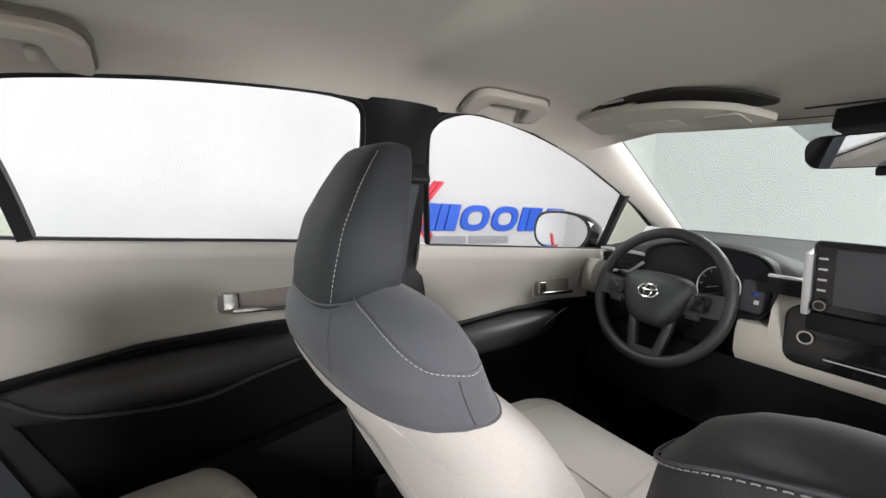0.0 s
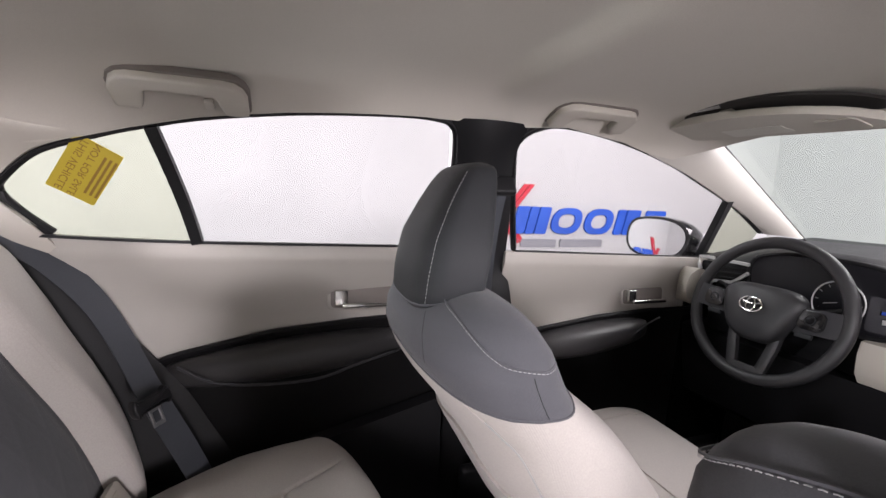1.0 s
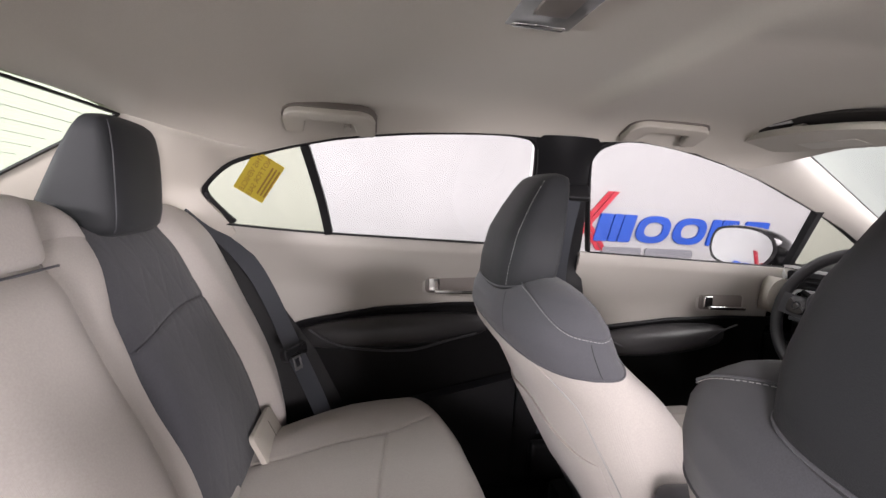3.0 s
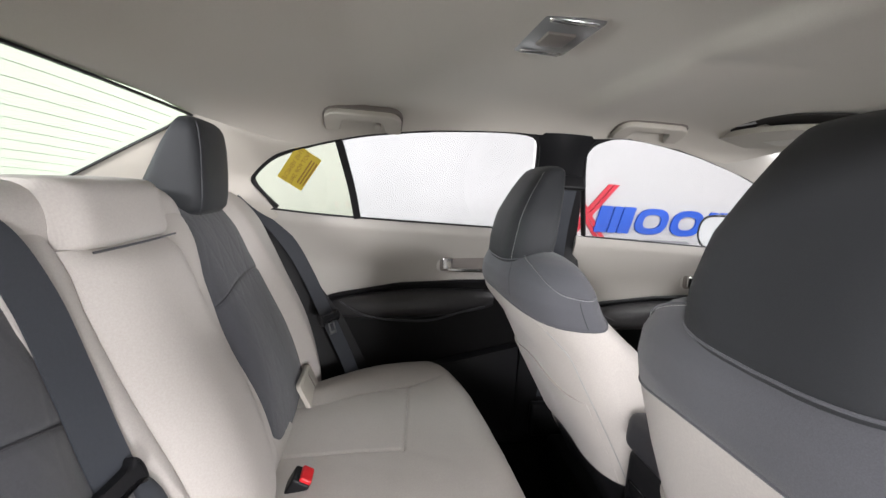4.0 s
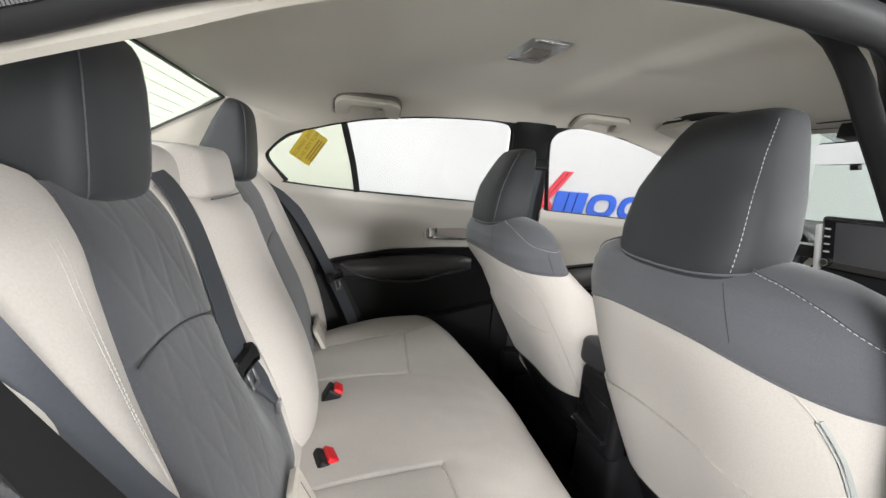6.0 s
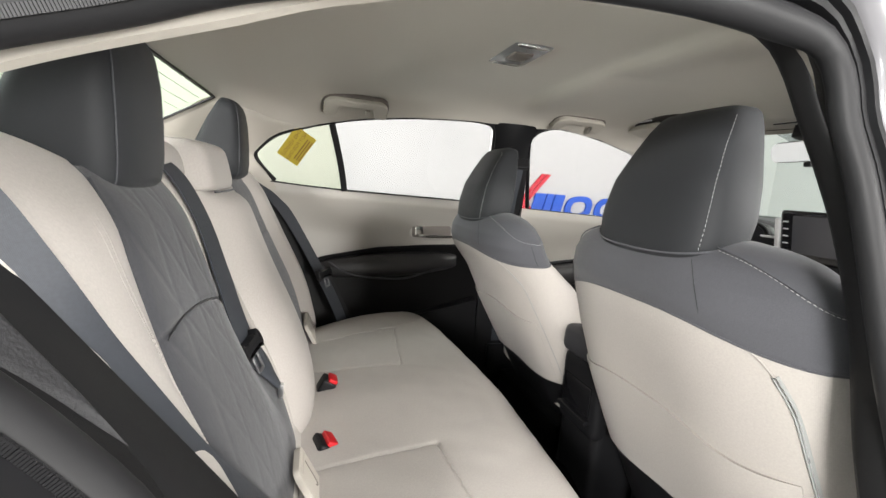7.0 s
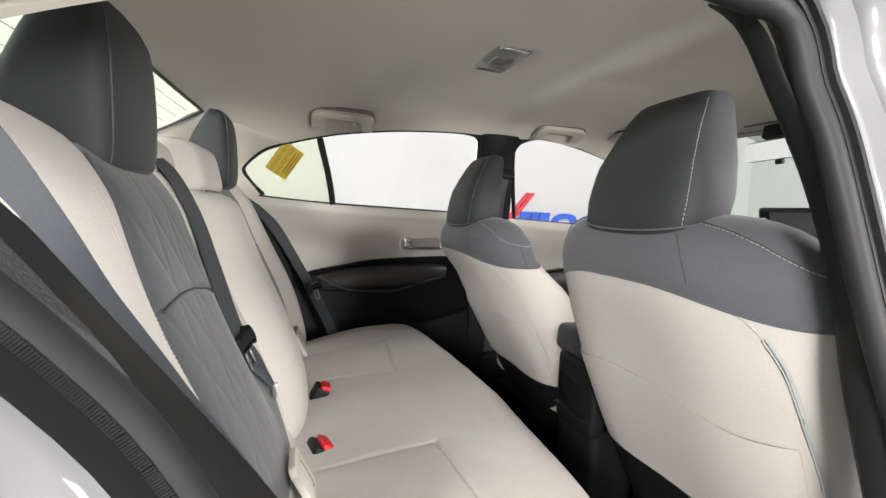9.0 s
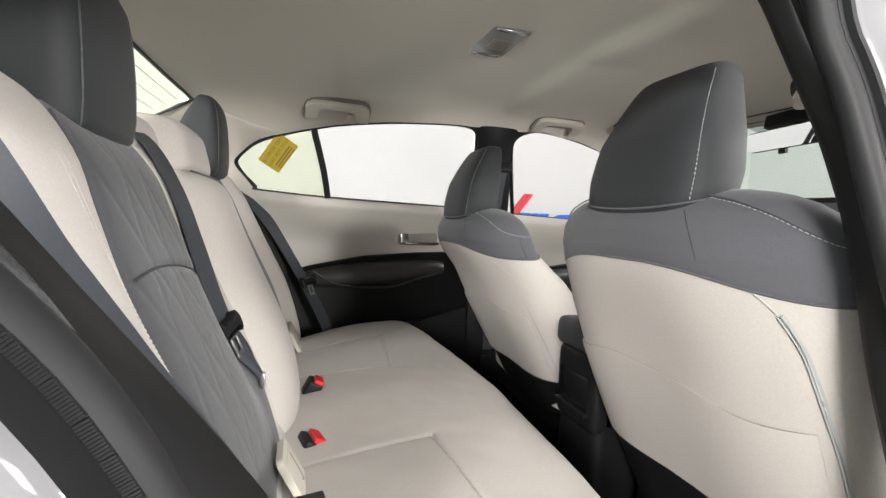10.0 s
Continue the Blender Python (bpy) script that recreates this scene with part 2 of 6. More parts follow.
def prism(outline, depth, m=None, bevel=0.0, seg=2):
    """An outline in x, y made into a plate of that depth along z."""
    bm = bmesh.new()
    a = [bm.verts.new((x, y, 0)) for x, y in outline]
    face = bm.faces.new(a)
    r = bmesh.ops.extrude_face_region(bm, geom=[face])
    for v in r["geom"]:
        if isinstance(v, bmesh.types.BMVert):
            v.co.z += depth
    if bevel:
        rim = [e for e in bm.edges if abs(e.verts[0].co.z - e.verts[1].co.z) < 1e-6 and e.verts[0].co.z > depth / 2]
        bmesh.ops.bevel(bm, geom=rim, offset=bevel, segments=seg, profile=0.6, affect="EDGES")
    if m is not None:
        bm.transform(m)
    return bm


def rounded(w, h, r, n=5):
    pts = []
    for cx, cy, a0 in ((w / 2 - r, h / 2 - r, 0), (-w / 2 + r, h / 2 - r, 90), (-w / 2 + r, -h / 2 + r, 180), (w / 2 - r, -h / 2 + r, 270)):
        for i in range(n + 1):
            a = radians(a0 + 90 * i / n)
            pts.append((cx + r * math.cos(a), cy + r * math.sin(a)))
    return pts


def frame_of(origin, right, upward):
    """A pose with its x along right and y near upward."""
    x = Vector(right).normalized()
    z = x.cross(Vector(upward)).normalized()
    y = z.cross(x)
    m = Matrix((x, y, z)).transposed().to_4x4()
    m.translation = origin
    return m


def power(c, e):
    return math.copysign(abs(c) ** e, c)


def stitch_run(points, normal, bm, length=0.0040, gap=0.0022, r=0.0005):
    """Single stitches laid along a line."""
    pts = np.array(points, float)
    run = np.r_[0, np.cumsum(np.linalg.norm(np.diff(pts, axis=0), axis=1))]
    s = 0.0
    while s + length < run[-1]:
        a = Vector([float(np.interp(s, run, pts[:, j])) for j in range(3)])
        b = Vector([float(np.interp(s + length, run, pts[:, j])) for j in range(3)])
        sweep([a, (a + b) / 2 + Vector(normal) * r, b], circle(r, 5), up=normal, bm=bm)
        s += length + gap
    return bm

# ---- booth ----
def booth_plate(name, sx, sy, sz, at, mat, label):
    ob = part(name, box(sx, sy, sz, bevel=0), mat, label=label, smooth=False)
    ob.location = at
    return tagged(ob, category="wall" if "wall" in name else name.split("_")[0], kind="structure")


# floor, right wall and ceiling are unseen; their greys hold back bounced light
booth_plate("ground", 9.4, 6.9, 0.1, (0.2, -0.15, -0.05), WHITE_FLOOR, "unseen plain booth floor, its tone chosen for the light it bounces")
booth_plate("wall_left", 9.4, 0.1, 3.3, (0.2, 2.95, 1.65), WHITE_WALL, "plain white photo booth wall with a sign")
booth_plate("wall_right", 9.4, 0.1, 3.3, (0.2, -3.55, 1.65), GREY_WALL, "unseen grey wall added to close the booth and limit bounced light")
booth_plate("wall_front", 0.1, 6.4, 3.3, (4.85, -0.3, 1.65), WHITE_WALL, "plain white photo booth wall ahead of the car")
booth_plate("wall_back", 0.1, 6.4, 3.3, (-4.45, -0.3, 1.65), WHITE_WALL, "plain white photo booth wall behind the car")
booth_plate("ceiling", 9.4, 6.6, 0.1, (0.2, -0.3, 3.35), GREY_WALL, "unseen grey ceiling added to close the booth and limit bounced light")


def wall_sign(x0, name, label, blocks=5):
    """The sign: a crossed red mark, slanted blue blocks and a grey line below."""
    sign = thing(name, label, "sign", at=(x0, 2.9, 0.92))
    face = frame_of((0, -0.004, 0), (1, 0, 0), (0, 0, 1))

    def plate(nm, pts, mat, d=0.018):
        bm = prism(pts, d)
        bm.transform(face)
        return part(nm, bm, mat, sign, smooth=False)
    slant = 0.24

    def lean_over(pts):
        return [(px + slant * py, py) for px, py in pts]

    def ring(x, w):
        """A slanted ring made of two half plates."""
        half_out = [(w / 2 * power(math.cos(a), 0.8), 0.1175 * power(math.sin(a), 0.8)) for a in np.linspace(-math.pi / 2, math.pi / 2, 20)]
        half_in = [((w / 2 - 0.068) * power(math.cos(a), 0.8), 0.062 * power(math.sin(a), 0.8)) for a in np.linspace(math.pi / 2, -math.pi / 2, 20)]
        for side in (1, -1):
            plate("ring", lean_over([(x + w / 2 + side * px, py) for px, py in half_out + half_in]), SIGN_BLUE)
    for x, w in ((0.030, 0.118), (0.160, 0.080), (0.252, 0.112)):
        plate("block", lean_over([(x + w / 2 + px, py) for px, py in rounded(w, 0.235, 0.012)]), SIGN_BLUE)
    for x, w in ((0.40, 0.31), (0.75, 0.31))[:blocks - 1]:
        ring(x, w)
    for x, w in ((1.10, 0.085), (1.20, 0.16), (1.43, 0.24))[:max(0, blocks - 2)]:
        plate("block", lean_over([(x + w / 2 + px, py) for px, py in rounded(w, 0.235, 0.02)]), SIGN_BLUE)
    for k in (0, 1):
        o = 0.055 * k
        plate("stripe", [(-0.30 + o, -0.20), (-0.255 + o, -0.20), (0.15 + o, 0.305), (0.105 + o, 0.305)], SIGN_RED, 0.014)
        plate("stripe", [(-0.22 + o, 0.16), (-0.175 + o, 0.16), (0.09 + o, -0.20), (0.045 + o, -0.20)], SIGN_RED, 0.010)
    for x, w in ((0.10, 0.36), (0.50, 0.46)):
        plate("bar", [(x + px + w / 2, -0.20 + py) for px, py in rounded(w, 0.07, 0.02)], SIGN_GREY, 0.012)
    return sign


wall_sign(1.60, "wall_sign", "flat sign of blue blocks, red stripes and grey bars")
wall_sign(-3.95, "wall_sign", "flat sign of blue blocks and red stripes on the wall", 2)


# ---- car shell: shape curves ----
def belt_y(x):
    return lerp(x, (-0.65, -0.35, 0.1, 0.4, 1.1, 1.5), (0.60, 0.622, 0.640, 0.652, 0.672, 0.69))


def lean(x):
    return lerp(x, (-0.65, -0.35, 0.10, 0.40, 1.0, 1.5), (0.33, 0.34, 0.60, 0.62, 0.58, 0.5))


def side_y(x, z):
    """Distance of the window plane from the car's middle."""
    return belt_y(x) - lean(x) * (z - 0.99)


def belt_z(x):
    return lerp(x, (-0.6, -0.35, 0.1, 0.4, 1.1, 1.5), (1.022, 1.006, 0.996, 0.980, 0.953, 0.945))




def rim_z(x):
    """Lower edge of the roof lining along the windows."""
    return lerp(x, (-0.66, -0.60, -0.53, -0.46, -0.394, -0.297, -0.147, 0.0, 0.10, 0.28, 0.40, 0.56, 0.75, 0.84),
                (1.215, 1.18, 1.166, 1.184, 1.204, 1.227, 1.247, 1.255, 1.257, 1.258, 1.267, 1.251, 1.216, 1.193))


def roof_mid(x):
    return lerp(x, (-0.70, -0.55, -0.3, 0.0, 0.3, 0.55, 0.80), (1.243, 1.275, 1.308, 1.326, 1.330, 1.322, 1.300))


def roof_point(x, s, lift=0.0):
    """Roof lining at x; s runs from -1 on the right rim to 1 on the left rim."""
    ye, ze = side_y(x, rim_z(x)), rim_z(x)
    if x < -0.46:
        k = (x + 0.46) / -0.24
        ye = ye + (0.405 - ye) * k * k
    zm = roof_mid(x)
    a = abs(s)
    z = zm - (zm - ze) * (0.15 * a ** 2 + 0.85 * a ** 7)
    y = s * ye
    # a pressed crease that runs diagonally forward from each middle pillar
    d = x - 0.205 + 0.03 * (0.40 - abs(y))
    z -= 0.010 * (1 + math.tanh(d / 0.016)) * math.exp(-((max(0.0, d) / 0.22) ** 2)) * math.exp(-(((abs(y) - 0.20) / 0.22) ** 4))
    return Vector((x, y, z + lift))


XS = list(np.linspace(-0.66, 0.84, 101))
SS = list(np.sin(np.linspace(-1, 1, 81) * math.pi / 2))
lining = part("ceiling_lining", slab(lambda u, v: roof_point(v + (-0.012 - 0.03 * (1 - u * u)) * max(0.0, -v) / 0.66 + (0.012 + 0.10 * (1 - u * u) - 0.13 * u ** 6) * max(0.0, v) / 0.84, u), SS, XS, lambda p, u, v: p + Vector((0, 0, 0.012 + 0.02 * (1 - abs(u))))), HEADLINER)
tagged(lining, "beige felt roof lining of the car with soft pressed creases", "headliner", kind="structure")

# the roof skin above it
skin = part("roof_skin", slab(lambda u, v: roof_point(v, u, 0.05) + Vector((0, 0.035 * u, 0)), SS, [-0.72] + XS[1:-1] + [0.88],
                              lambda p, u, v: p + Vector((0, 0.006 * u, 0.008))), PAINT)
tagged(skin, "silver painted roof skin of the sedan", "car roof", kind="structure")


def mirror_y(pts, k):
    return [(x, k * y, z) for x, y, z in pts]


# ---- windows on the closed side and glass all round ----
def window_patch(bottom, top, n, k, off=0.0):
    """Glass between a lower and an upper line of (x, z)."""
    lo, hi = spline(bottom, n), spline(top, n)

    def f(u, v):
        i = int(u)
        x, z = lo[i] * (1 - v) + hi[i] * v
        return Vector((x, k * (side_y(x, z) + off), z))
    return f


def side_window(name, bottom, top, mat, label, k=1, n=25):
    f = window_patch(bottom, top, n, k, 0.012)
    ob = part(name, slab(f, list(range(n)), list(np.linspace(0, 1, 9)), lambda p, u, v: p + Vector((0, 0.004 * k, 0))), mat)
    ob.visible_shadow = False
    return tagged(ob, label, "window", kind="structure")


def seal_line(pts, n=60, k=1, off=0.0):
    return [Vector((x, k * (side_y(x, z) + off), z)) for x, z in spline(pts, n)]


for k, side in ((1, "left"), (-1, "right")):
    side_window("window_front_" + side, [(0.37, 0.98), (0.7, 0.968), (1.06, 0.955)], [(0.28, 1.252), (0.40, 1.274), (0.56, 1.259), (0.75, 1.223), (0.9, 1.181), (1.04, 1.140)], GLASS,
                     "clear closed front door window", k)
    side_window("window_vent_" + side, [(1.10, 0.955), (1.2, 0.955), (1.30, 0.955)], [(1.055, 1.134), (1.16, 1.097), (1.30, 1.044)], GREEN_GLASS,
                     "small triangular front quarter window", k)
side_window("window_rear_left", [(-0.31, 1.004), (0, 0.998), (0.20, 0.992)], [(-0.37, 1.215), (-0.2, 1.247), (0.0, 1.262), (0.14, 1.264)], GLASS, "clear closed rear door window")
side_window("window_quarter_left", [(-0.56, 1.02), (-0.45, 1.012), (-0.316, 1.004)], [(-0.605, 1.10), (-0.53, 1.162), (-0.46, 1.190), (-0.368, 1.215)], GREEN_GLASS, "greenish rear quarter window with a yellow sticker")

# rear window and windscreen
def rear_pane(u, v):
    """u from -1 to 1 across, v from the upper edge down."""
    x = -0.665 - 0.50 * v - 0.03 * (1 - u * u)
    y = u * (0.405 + 0.06 * v)
    z = 1.228 + 0.016 * (1 - u * u) - 0.28 * v
    return Vector((x, y, z))


US, VS = list(np.linspace(-1, 1, 25)), list(np.linspace(0, 1, 17))
back_glass = part("window_rear", slab(rear_pane, US, VS, lambda p, u, v: p + Vector((-0.002, 0, 0.004))), REAR_GLASS)
back_glass.visible_shadow = False
tagged(back_glass, "sloping rear window with fine heater lines", "window", kind="structure")
bm = bmesh.new()
for i in range(1, 19):
    v = i / 19.5
    sweep([rear_pane(u, v) + Vector((0.002, 0, -0.003)) for u in np.linspace(-0.93, 0.93, 25)], strap(0.0010, 0.0006), bm=bm)
tagged(part("heater_lines", bm, LINE_INK, back_glass), kind="stuff")


def wind_pane(u, v):
    x = 0.850 + 0.70 * v + 0.10 * (1 - u * u)
    y = u * (0.51 + 0.155 * v)
    z = 1.302 - 0.004 * (1 - u * u) - 0.292 * v
    return Vector((x, y, z))


windscreen = part("window_windscreen", slab(wind_pane, US, VS, lambda p, u, v: p + Vector((0.003, 0, 0.004))), SCREEN_GLASS)
windscreen.visible_shadow = False
tagged(windscreen, "clear sloping windscreen", "window", kind="structure")
band = part("sensor_band", prism([(-0.17, 0.0), (0.17, 0.0), (0.145, -0.10), (-0.145, -0.10)], 0.001, frame_of(wind_pane(0, 0.015) - Vector((0, 0, 0.006)), (0, 1, 0), wind_pane(0, 0) - wind_pane(0, 0.2))), BAND_GLASS, windscreen, "faint grey printed band round the mirror foot")
band.visible_shadow = False
for nm, f, ob in (("rim", rear_pane, back_glass), ("rim", wind_pane, windscreen)):
    loop = [f(u, 0) for u in np.linspace(-1, 1, 30)] + [f(1, v) for v in np.linspace(0, 1, 16)][1:] + [f(u, 1) for u in np.linspace(1, -1, 30)][1:] + [f(-1, v) for v in np.linspace(1, 0, 16)][1:-1]
    part(nm, sweep([p - Vector((0, 0, 0.004)) for p in loop], strap(0.007, 0.004), closed=True), BLACK_PLASTIC, ob, "black printed rim")


# the lining's front edge over the windscreen
edge = part("lining_edge", slab(lambda u, v: wind_pane(u, v) - Vector((0, 0, 0.006)), US, [-0.12, -0.06, 0.0, 0.03], lambda p, u, v: p + Vector((0.002, 0, 0.004))), HEADLINER)
tagged(edge, "beige front edge of the roof lining", "headliner", kind="structure")


# footwell sides that close the cabin ahead of the doors
for k in (1, -1):
    ob = part("footwell_side", box(0.56, 0.03, 0.72, Matrix.Translation((1.33, k * 0.715, 0.60)), 0.006), CARPET)
    tagged(ob, "black footwell side panel", "footwell panel", kind="structure")
    ob = part("sill", box(1.75, 0.12, 0.10, Matrix.Translation((0.40, k * 0.735, 0.265)), 0.02, 3), BLACK_PLASTIC)
    tagged(ob, "black plastic door sill trim", "door sill", kind="structure")


# ---- pillars ----
def ruled(a, b, bulge, nu=24, nv=9, thick=0.012):
    """A trim piece between two lines of points, bulged towards the cabin."""
    A, B = spline(a, nu), spline(b, nu)

    def f(u, v):
        i = int(u)
        p = Vector(A[i]) * (1 - v) + Vector(B[i]) * v
        inward = Vector((0.0, -math.copysign(1, p.y), 0.0))
        return p + inward * bulge * 4 * v * (1 - v)
    return slab(f, list(range(nu)), list(np.linspace(0, 1, nv)), lambda p, u, v: p + Vector((0, math.copysign(thick, p.y), 0.002)))


def sy(x, z, off=0.0):
    return (x, side_y(x, z) + off, z)


for k, side in ((1, "left"), (-1, "right")):
    # windscreen pillar
    A = [sy(0.66, 1.232), sy(0.80, 1.200), sy(0.92, 1.166), sy(1.04, 1.130), sy(1.17, 1.088), sy(1.32, 1.032)]
    B = [(0.74, 0.49, 1.338), (0.85, 0.510, 1.300), (1.0, 0.541, 1.239), (1.17, 0.579, 1.168), (1.36, 0.621, 1.089), (1.53, 0.659, 1.018)]
    p = part("pillar_windscreen_" + side, ruled(mirror_y(A, k), mirror_y(B, k), 0.018), TRIM)
    tagged(p, "beige plastic windscreen pillar trim", "pillar", kind="structure")
    # rear pillar, from the quarter window to the rear window
    A = [sy(-0.46, 1.186), sy(-0.53, 1.158, -0.002), sy(-0.580, 1.112, -0.002), sy(-0.590, 1.083, -0.004)]
    A += [sy(-0.537, 1.012, -0.004), sy(-0.515, 0.945, 0.016)] if k > 0 else [sy(-0.625, 1.025, -0.004), sy(-0.615, 0.93, -0.01)]
    B = [(-0.56, 0.53, 1.215), (-0.66, 0.413, 1.230), (-0.76, 0.424, 1.172), (-0.90, 0.44, 1.094), (-1.05, 0.46, 1.01), (-1.16, 0.48, 0.95)]
    p = part("pillar_rear_" + side, ruled(mirror_y(A, k), mirror_y(B, k), 0.012, 28, 13), PALE_PLASTIC)
    tagged(p, "beige plastic rear pillar trim between two windows", "pillar", kind="structure")

# middle pillar on the closed side
A = [sy(0.142, 1.262, 0.006), sy(0.152, 1.243, 0.0), sy(0.166, 1.2, -0.004), sy(0.19, 1.05, -0.004), sy(0.215, 0.95, -0.006), (0.22, 0.66, 0.80), (0.22, 0.67, 0.5), (0.2, 0.67, 0.3)]
B = [sy(0.314, 1.264, 0.006), sy(0.304, 1.246, 0.0), sy(0.296, 1.2, -0.004), sy(0.345, 1.05, -0.004), sy(0.375, 0.95, -0.006), (0.40, 0.66, 0.80), (0.42, 0.67, 0.5), (0.42, 0.67, 0.3)]
p = part("pillar_middle_left", ruled(A, B, 0.022, 30, 9), BLACK_PLASTIC)
tagged(p, "black plastic middle pillar trim beside the driver seat", "pillar", kind="structure")

# window rubber and frames, closed side
seals = thing("window_seals", "thin black rubber seals round the closed side windows", "window seal", kind="structure")
rear_loop = [(-0.535, 1.016), (-0.568, 1.050), (-0.590, 1.085), (-0.580, 1.110), (-0.53, 1.154), (-0.46, 1.182), (-0.394, 1.203), (-0.297, 1.226), (-0.147, 1.246), (0.0, 1.256), (0.10, 1.257), (0.15, 1.245), (0.168, 1.20), (0.185, 1.10), (0.205, 0.99)]
front_loop = [(0.395, 0.98), (0.35, 1.08), (0.305, 1.19), (0.30, 1.228), (0.33, 1.255), (0.40, 1.268), (0.56, 1.253), (0.75, 1.217), (0.90, 1.175), (1.04, 1.134), (1.17, 1.090), (1.31, 1.035)]
for loop in (rear_loop, front_loop):
    part("seal", sweep(seal_line(loop, 90, 1, 0.002), circle(0.0024, 8)), RUBBER, seals)
    part("seal", sweep(seal_line(loop, 90, 1, 0.010), circle(0.0032, 8)), RUBBER, seals)
    part("frame_filler", sweep(seal_line([(x, z + 0.005) for x, z in loop], 90, 1, 0.014), circle(0.008, 8)), RUBBER, seals)
part("lower_seal", sweep(seal_line([(-0.575, 1.02), (-0.35, 1.006), (0.1, 0.995), (0.205, 0.99)], 40, 1, -0.001), strap(0.010, 0.005)), RUBBER, seals)
part("lower_seal", sweep(seal_line([(0.395, 0.98), (0.7, 0.968), (1.085, 0.953), (1.31, 0.952)], 40, 1, -0.001), strap(0.010, 0.005)), RUBBER, seals)
part("divider", sweep(seal_line([(-0.318, 1.004), (-0.335, 1.09), (-0.368, 1.208)], 16, 1, 0.004), strap(0.019, 0.020), up=(0, 1, 0)), BLACK_PLASTIC, seals, "black window divider bar")
part("divider", sweep(seal_line([(1.088, 0.953), (1.070, 1.03), (1.045, 1.134)], 16, 1, 0.004), strap(0.022, 0.02), up=(0, 1, 0)), BLACK_PLASTIC, seals, "black window divider bar")


# ---- closed side doors ----
def door_y(x, z):
    """Inner face of the door trim."""
    b = belt_y(x) - 0.004
    low = lerp(x, (-0.5, 0.0, 0.4, 1.1), (0.655, 0.680, 0.692, 0.705))
    top = belt_z(x)
    t = min(1.0, max(0.0, (top - z) / 0.16))
    return b + (low - b) * (t * t * (3 - 2 * t)) - 0.008 * math.exp(-(((top - 0.032 - z) / 0.010) ** 2)) * (0.35 if x < 0.35 else 0.2)


def line_z(x):
    """Where the pale upper trim meets the black lower trim."""
    return lerp(x, (-0.52, -0.374, -0.188, 0.0, 0.12, 0.22, 0.40, 0.52, 0.70, 0.90, 1.08), (0.715, 0.768, 0.803, 0.816, 0.820, 0.822, 0.742, 0.757, 0.778, 0.787, 0.785))


def car_door(name, x0, x1, k, handle_x, handle_z, label, rest):
    door = tagged(new(name), label, "car door", kind="structure")
    xs = list(np.linspace(x0, x1, 40))
    thick = lambda p, u, v: Vector((p.x, k * (abs(p.y) + 0.035), p.z))

    def upper(u, v):
        z = line_z(u) + (belt_z(u) - 0.002 - line_z(u)) * v
        return Vector((u, k * door_y(u, z), z))

    def lower(u, v):
        z = 0.28 + (line_z(u) - 0.28) * v
        y = door_y(u, z) - 0.010 * math.exp(-((line_z(u) - z) / 0.02) ** 2 * 0.5) + 0.012 * (1 - v)
        return Vector((u, k * y, z))
    part("upper_trim", slab(upper, xs, list(np.linspace(0, 1, 28)), thick), TRIM, door, "pale grey moulded upper door trim")
    part("lower_trim", slab(lower, xs, list(np.linspace(0, 1, 22)), thick), DOOR_BLACK, door, "black plastic lower door trim")
    part("edge_lip", sweep([Vector((x, k * (door_y(x, line_z(x)) - 0.007), line_z(x))) for x in xs], circle(0.006, 6)), BLACK_PLASTIC, door)
    # arm rest: a swelling along the door
    r0, r1, rz, rt, reach = rest

    def arm(a, v):
        x = r0 + (r1 - r0) * v
        e = max(0.0, math.sin(math.pi * min(1, max(0, v)))) ** 0.45
        zc = rz + 0.035 * v
        hh = rt * (0.35 + 0.65 * e)
        return Vector((x, k * (door_y(x, zc) - 0.01 - reach * e * max(0, math.cos(a)) + 0.02 * max(0, -math.cos(a))), zc + hh * power(math.sin(a), 0.75)))
    part("armrest", closed_loft(arm, 28, list(np.linspace(0.01, 0.99, 30))), ARMREST, door, "dark padded armrest")
    # inner handle: recess bowl, pale surround, lever
    hy = door_y(handle_x, handle_z) - 0.002
    m = frame_of((handle_x, k * hy, handle_z), (1, 0, 0), (0, 0.05 * k, 1))
    w = 0.15
    part("handle_surround", prism(rounded(w + 0.016, 0.060, 0.016), 0.004, m, 0.002), TRIM, door)
    part("handle_bowl", prism(rounded(w, 0.048, 0.012), 0.006, m, 0.001), RECESS, door, "dark recess behind the door handle")
    lever = box(w * 0.86, 0.011, 0.010, m @ Matrix.Translation((0.012, -0.016, 0.020)), 0.004, 3)
    box(0.030, 0.036, 0.012, m @ Matrix.Translation((-w / 2 + 0.022, 0.002, 0.014)), 0.004, 3, lever)
    part("lever", lever, CHROME, door, "chrome inner door lever")
    # outer skin
    part("outer_skin", slab(lambda u, v: Vector((u, k * (0.80 + 0.05 * math.sin(math.pi * v) - 0.05 * v * v), 0.25 + v * (belt_z(u) - 0.29))), xs, list(np.linspace(0, 1, 8)),
                            lambda p, u, v: p + Vector((0, -k * 0.01, 0))), PAINT, door, "silver painted outer door skin")
    return door


car_door("door_rear_left", -0.55, 0.262, 1, 0.010, 0.872, "closed rear door with pale upper trim and black armrest", (-0.39, 0.12, 0.728, 0.044, 0.048))
car_door("door_front_left", 0.362, 1.09, 1, 0.865, 0.836, "closed driver door with pale upper trim and black armrest", (0.44, 0.89, 0.700, 0.046, 0.055))
car_door("door_front_right", 0.30, 1.09, -1, 0.865, 0.836, "closed front passenger door with pale trim", (0.42, 1.02, 0.660, 0.050, 0.055))
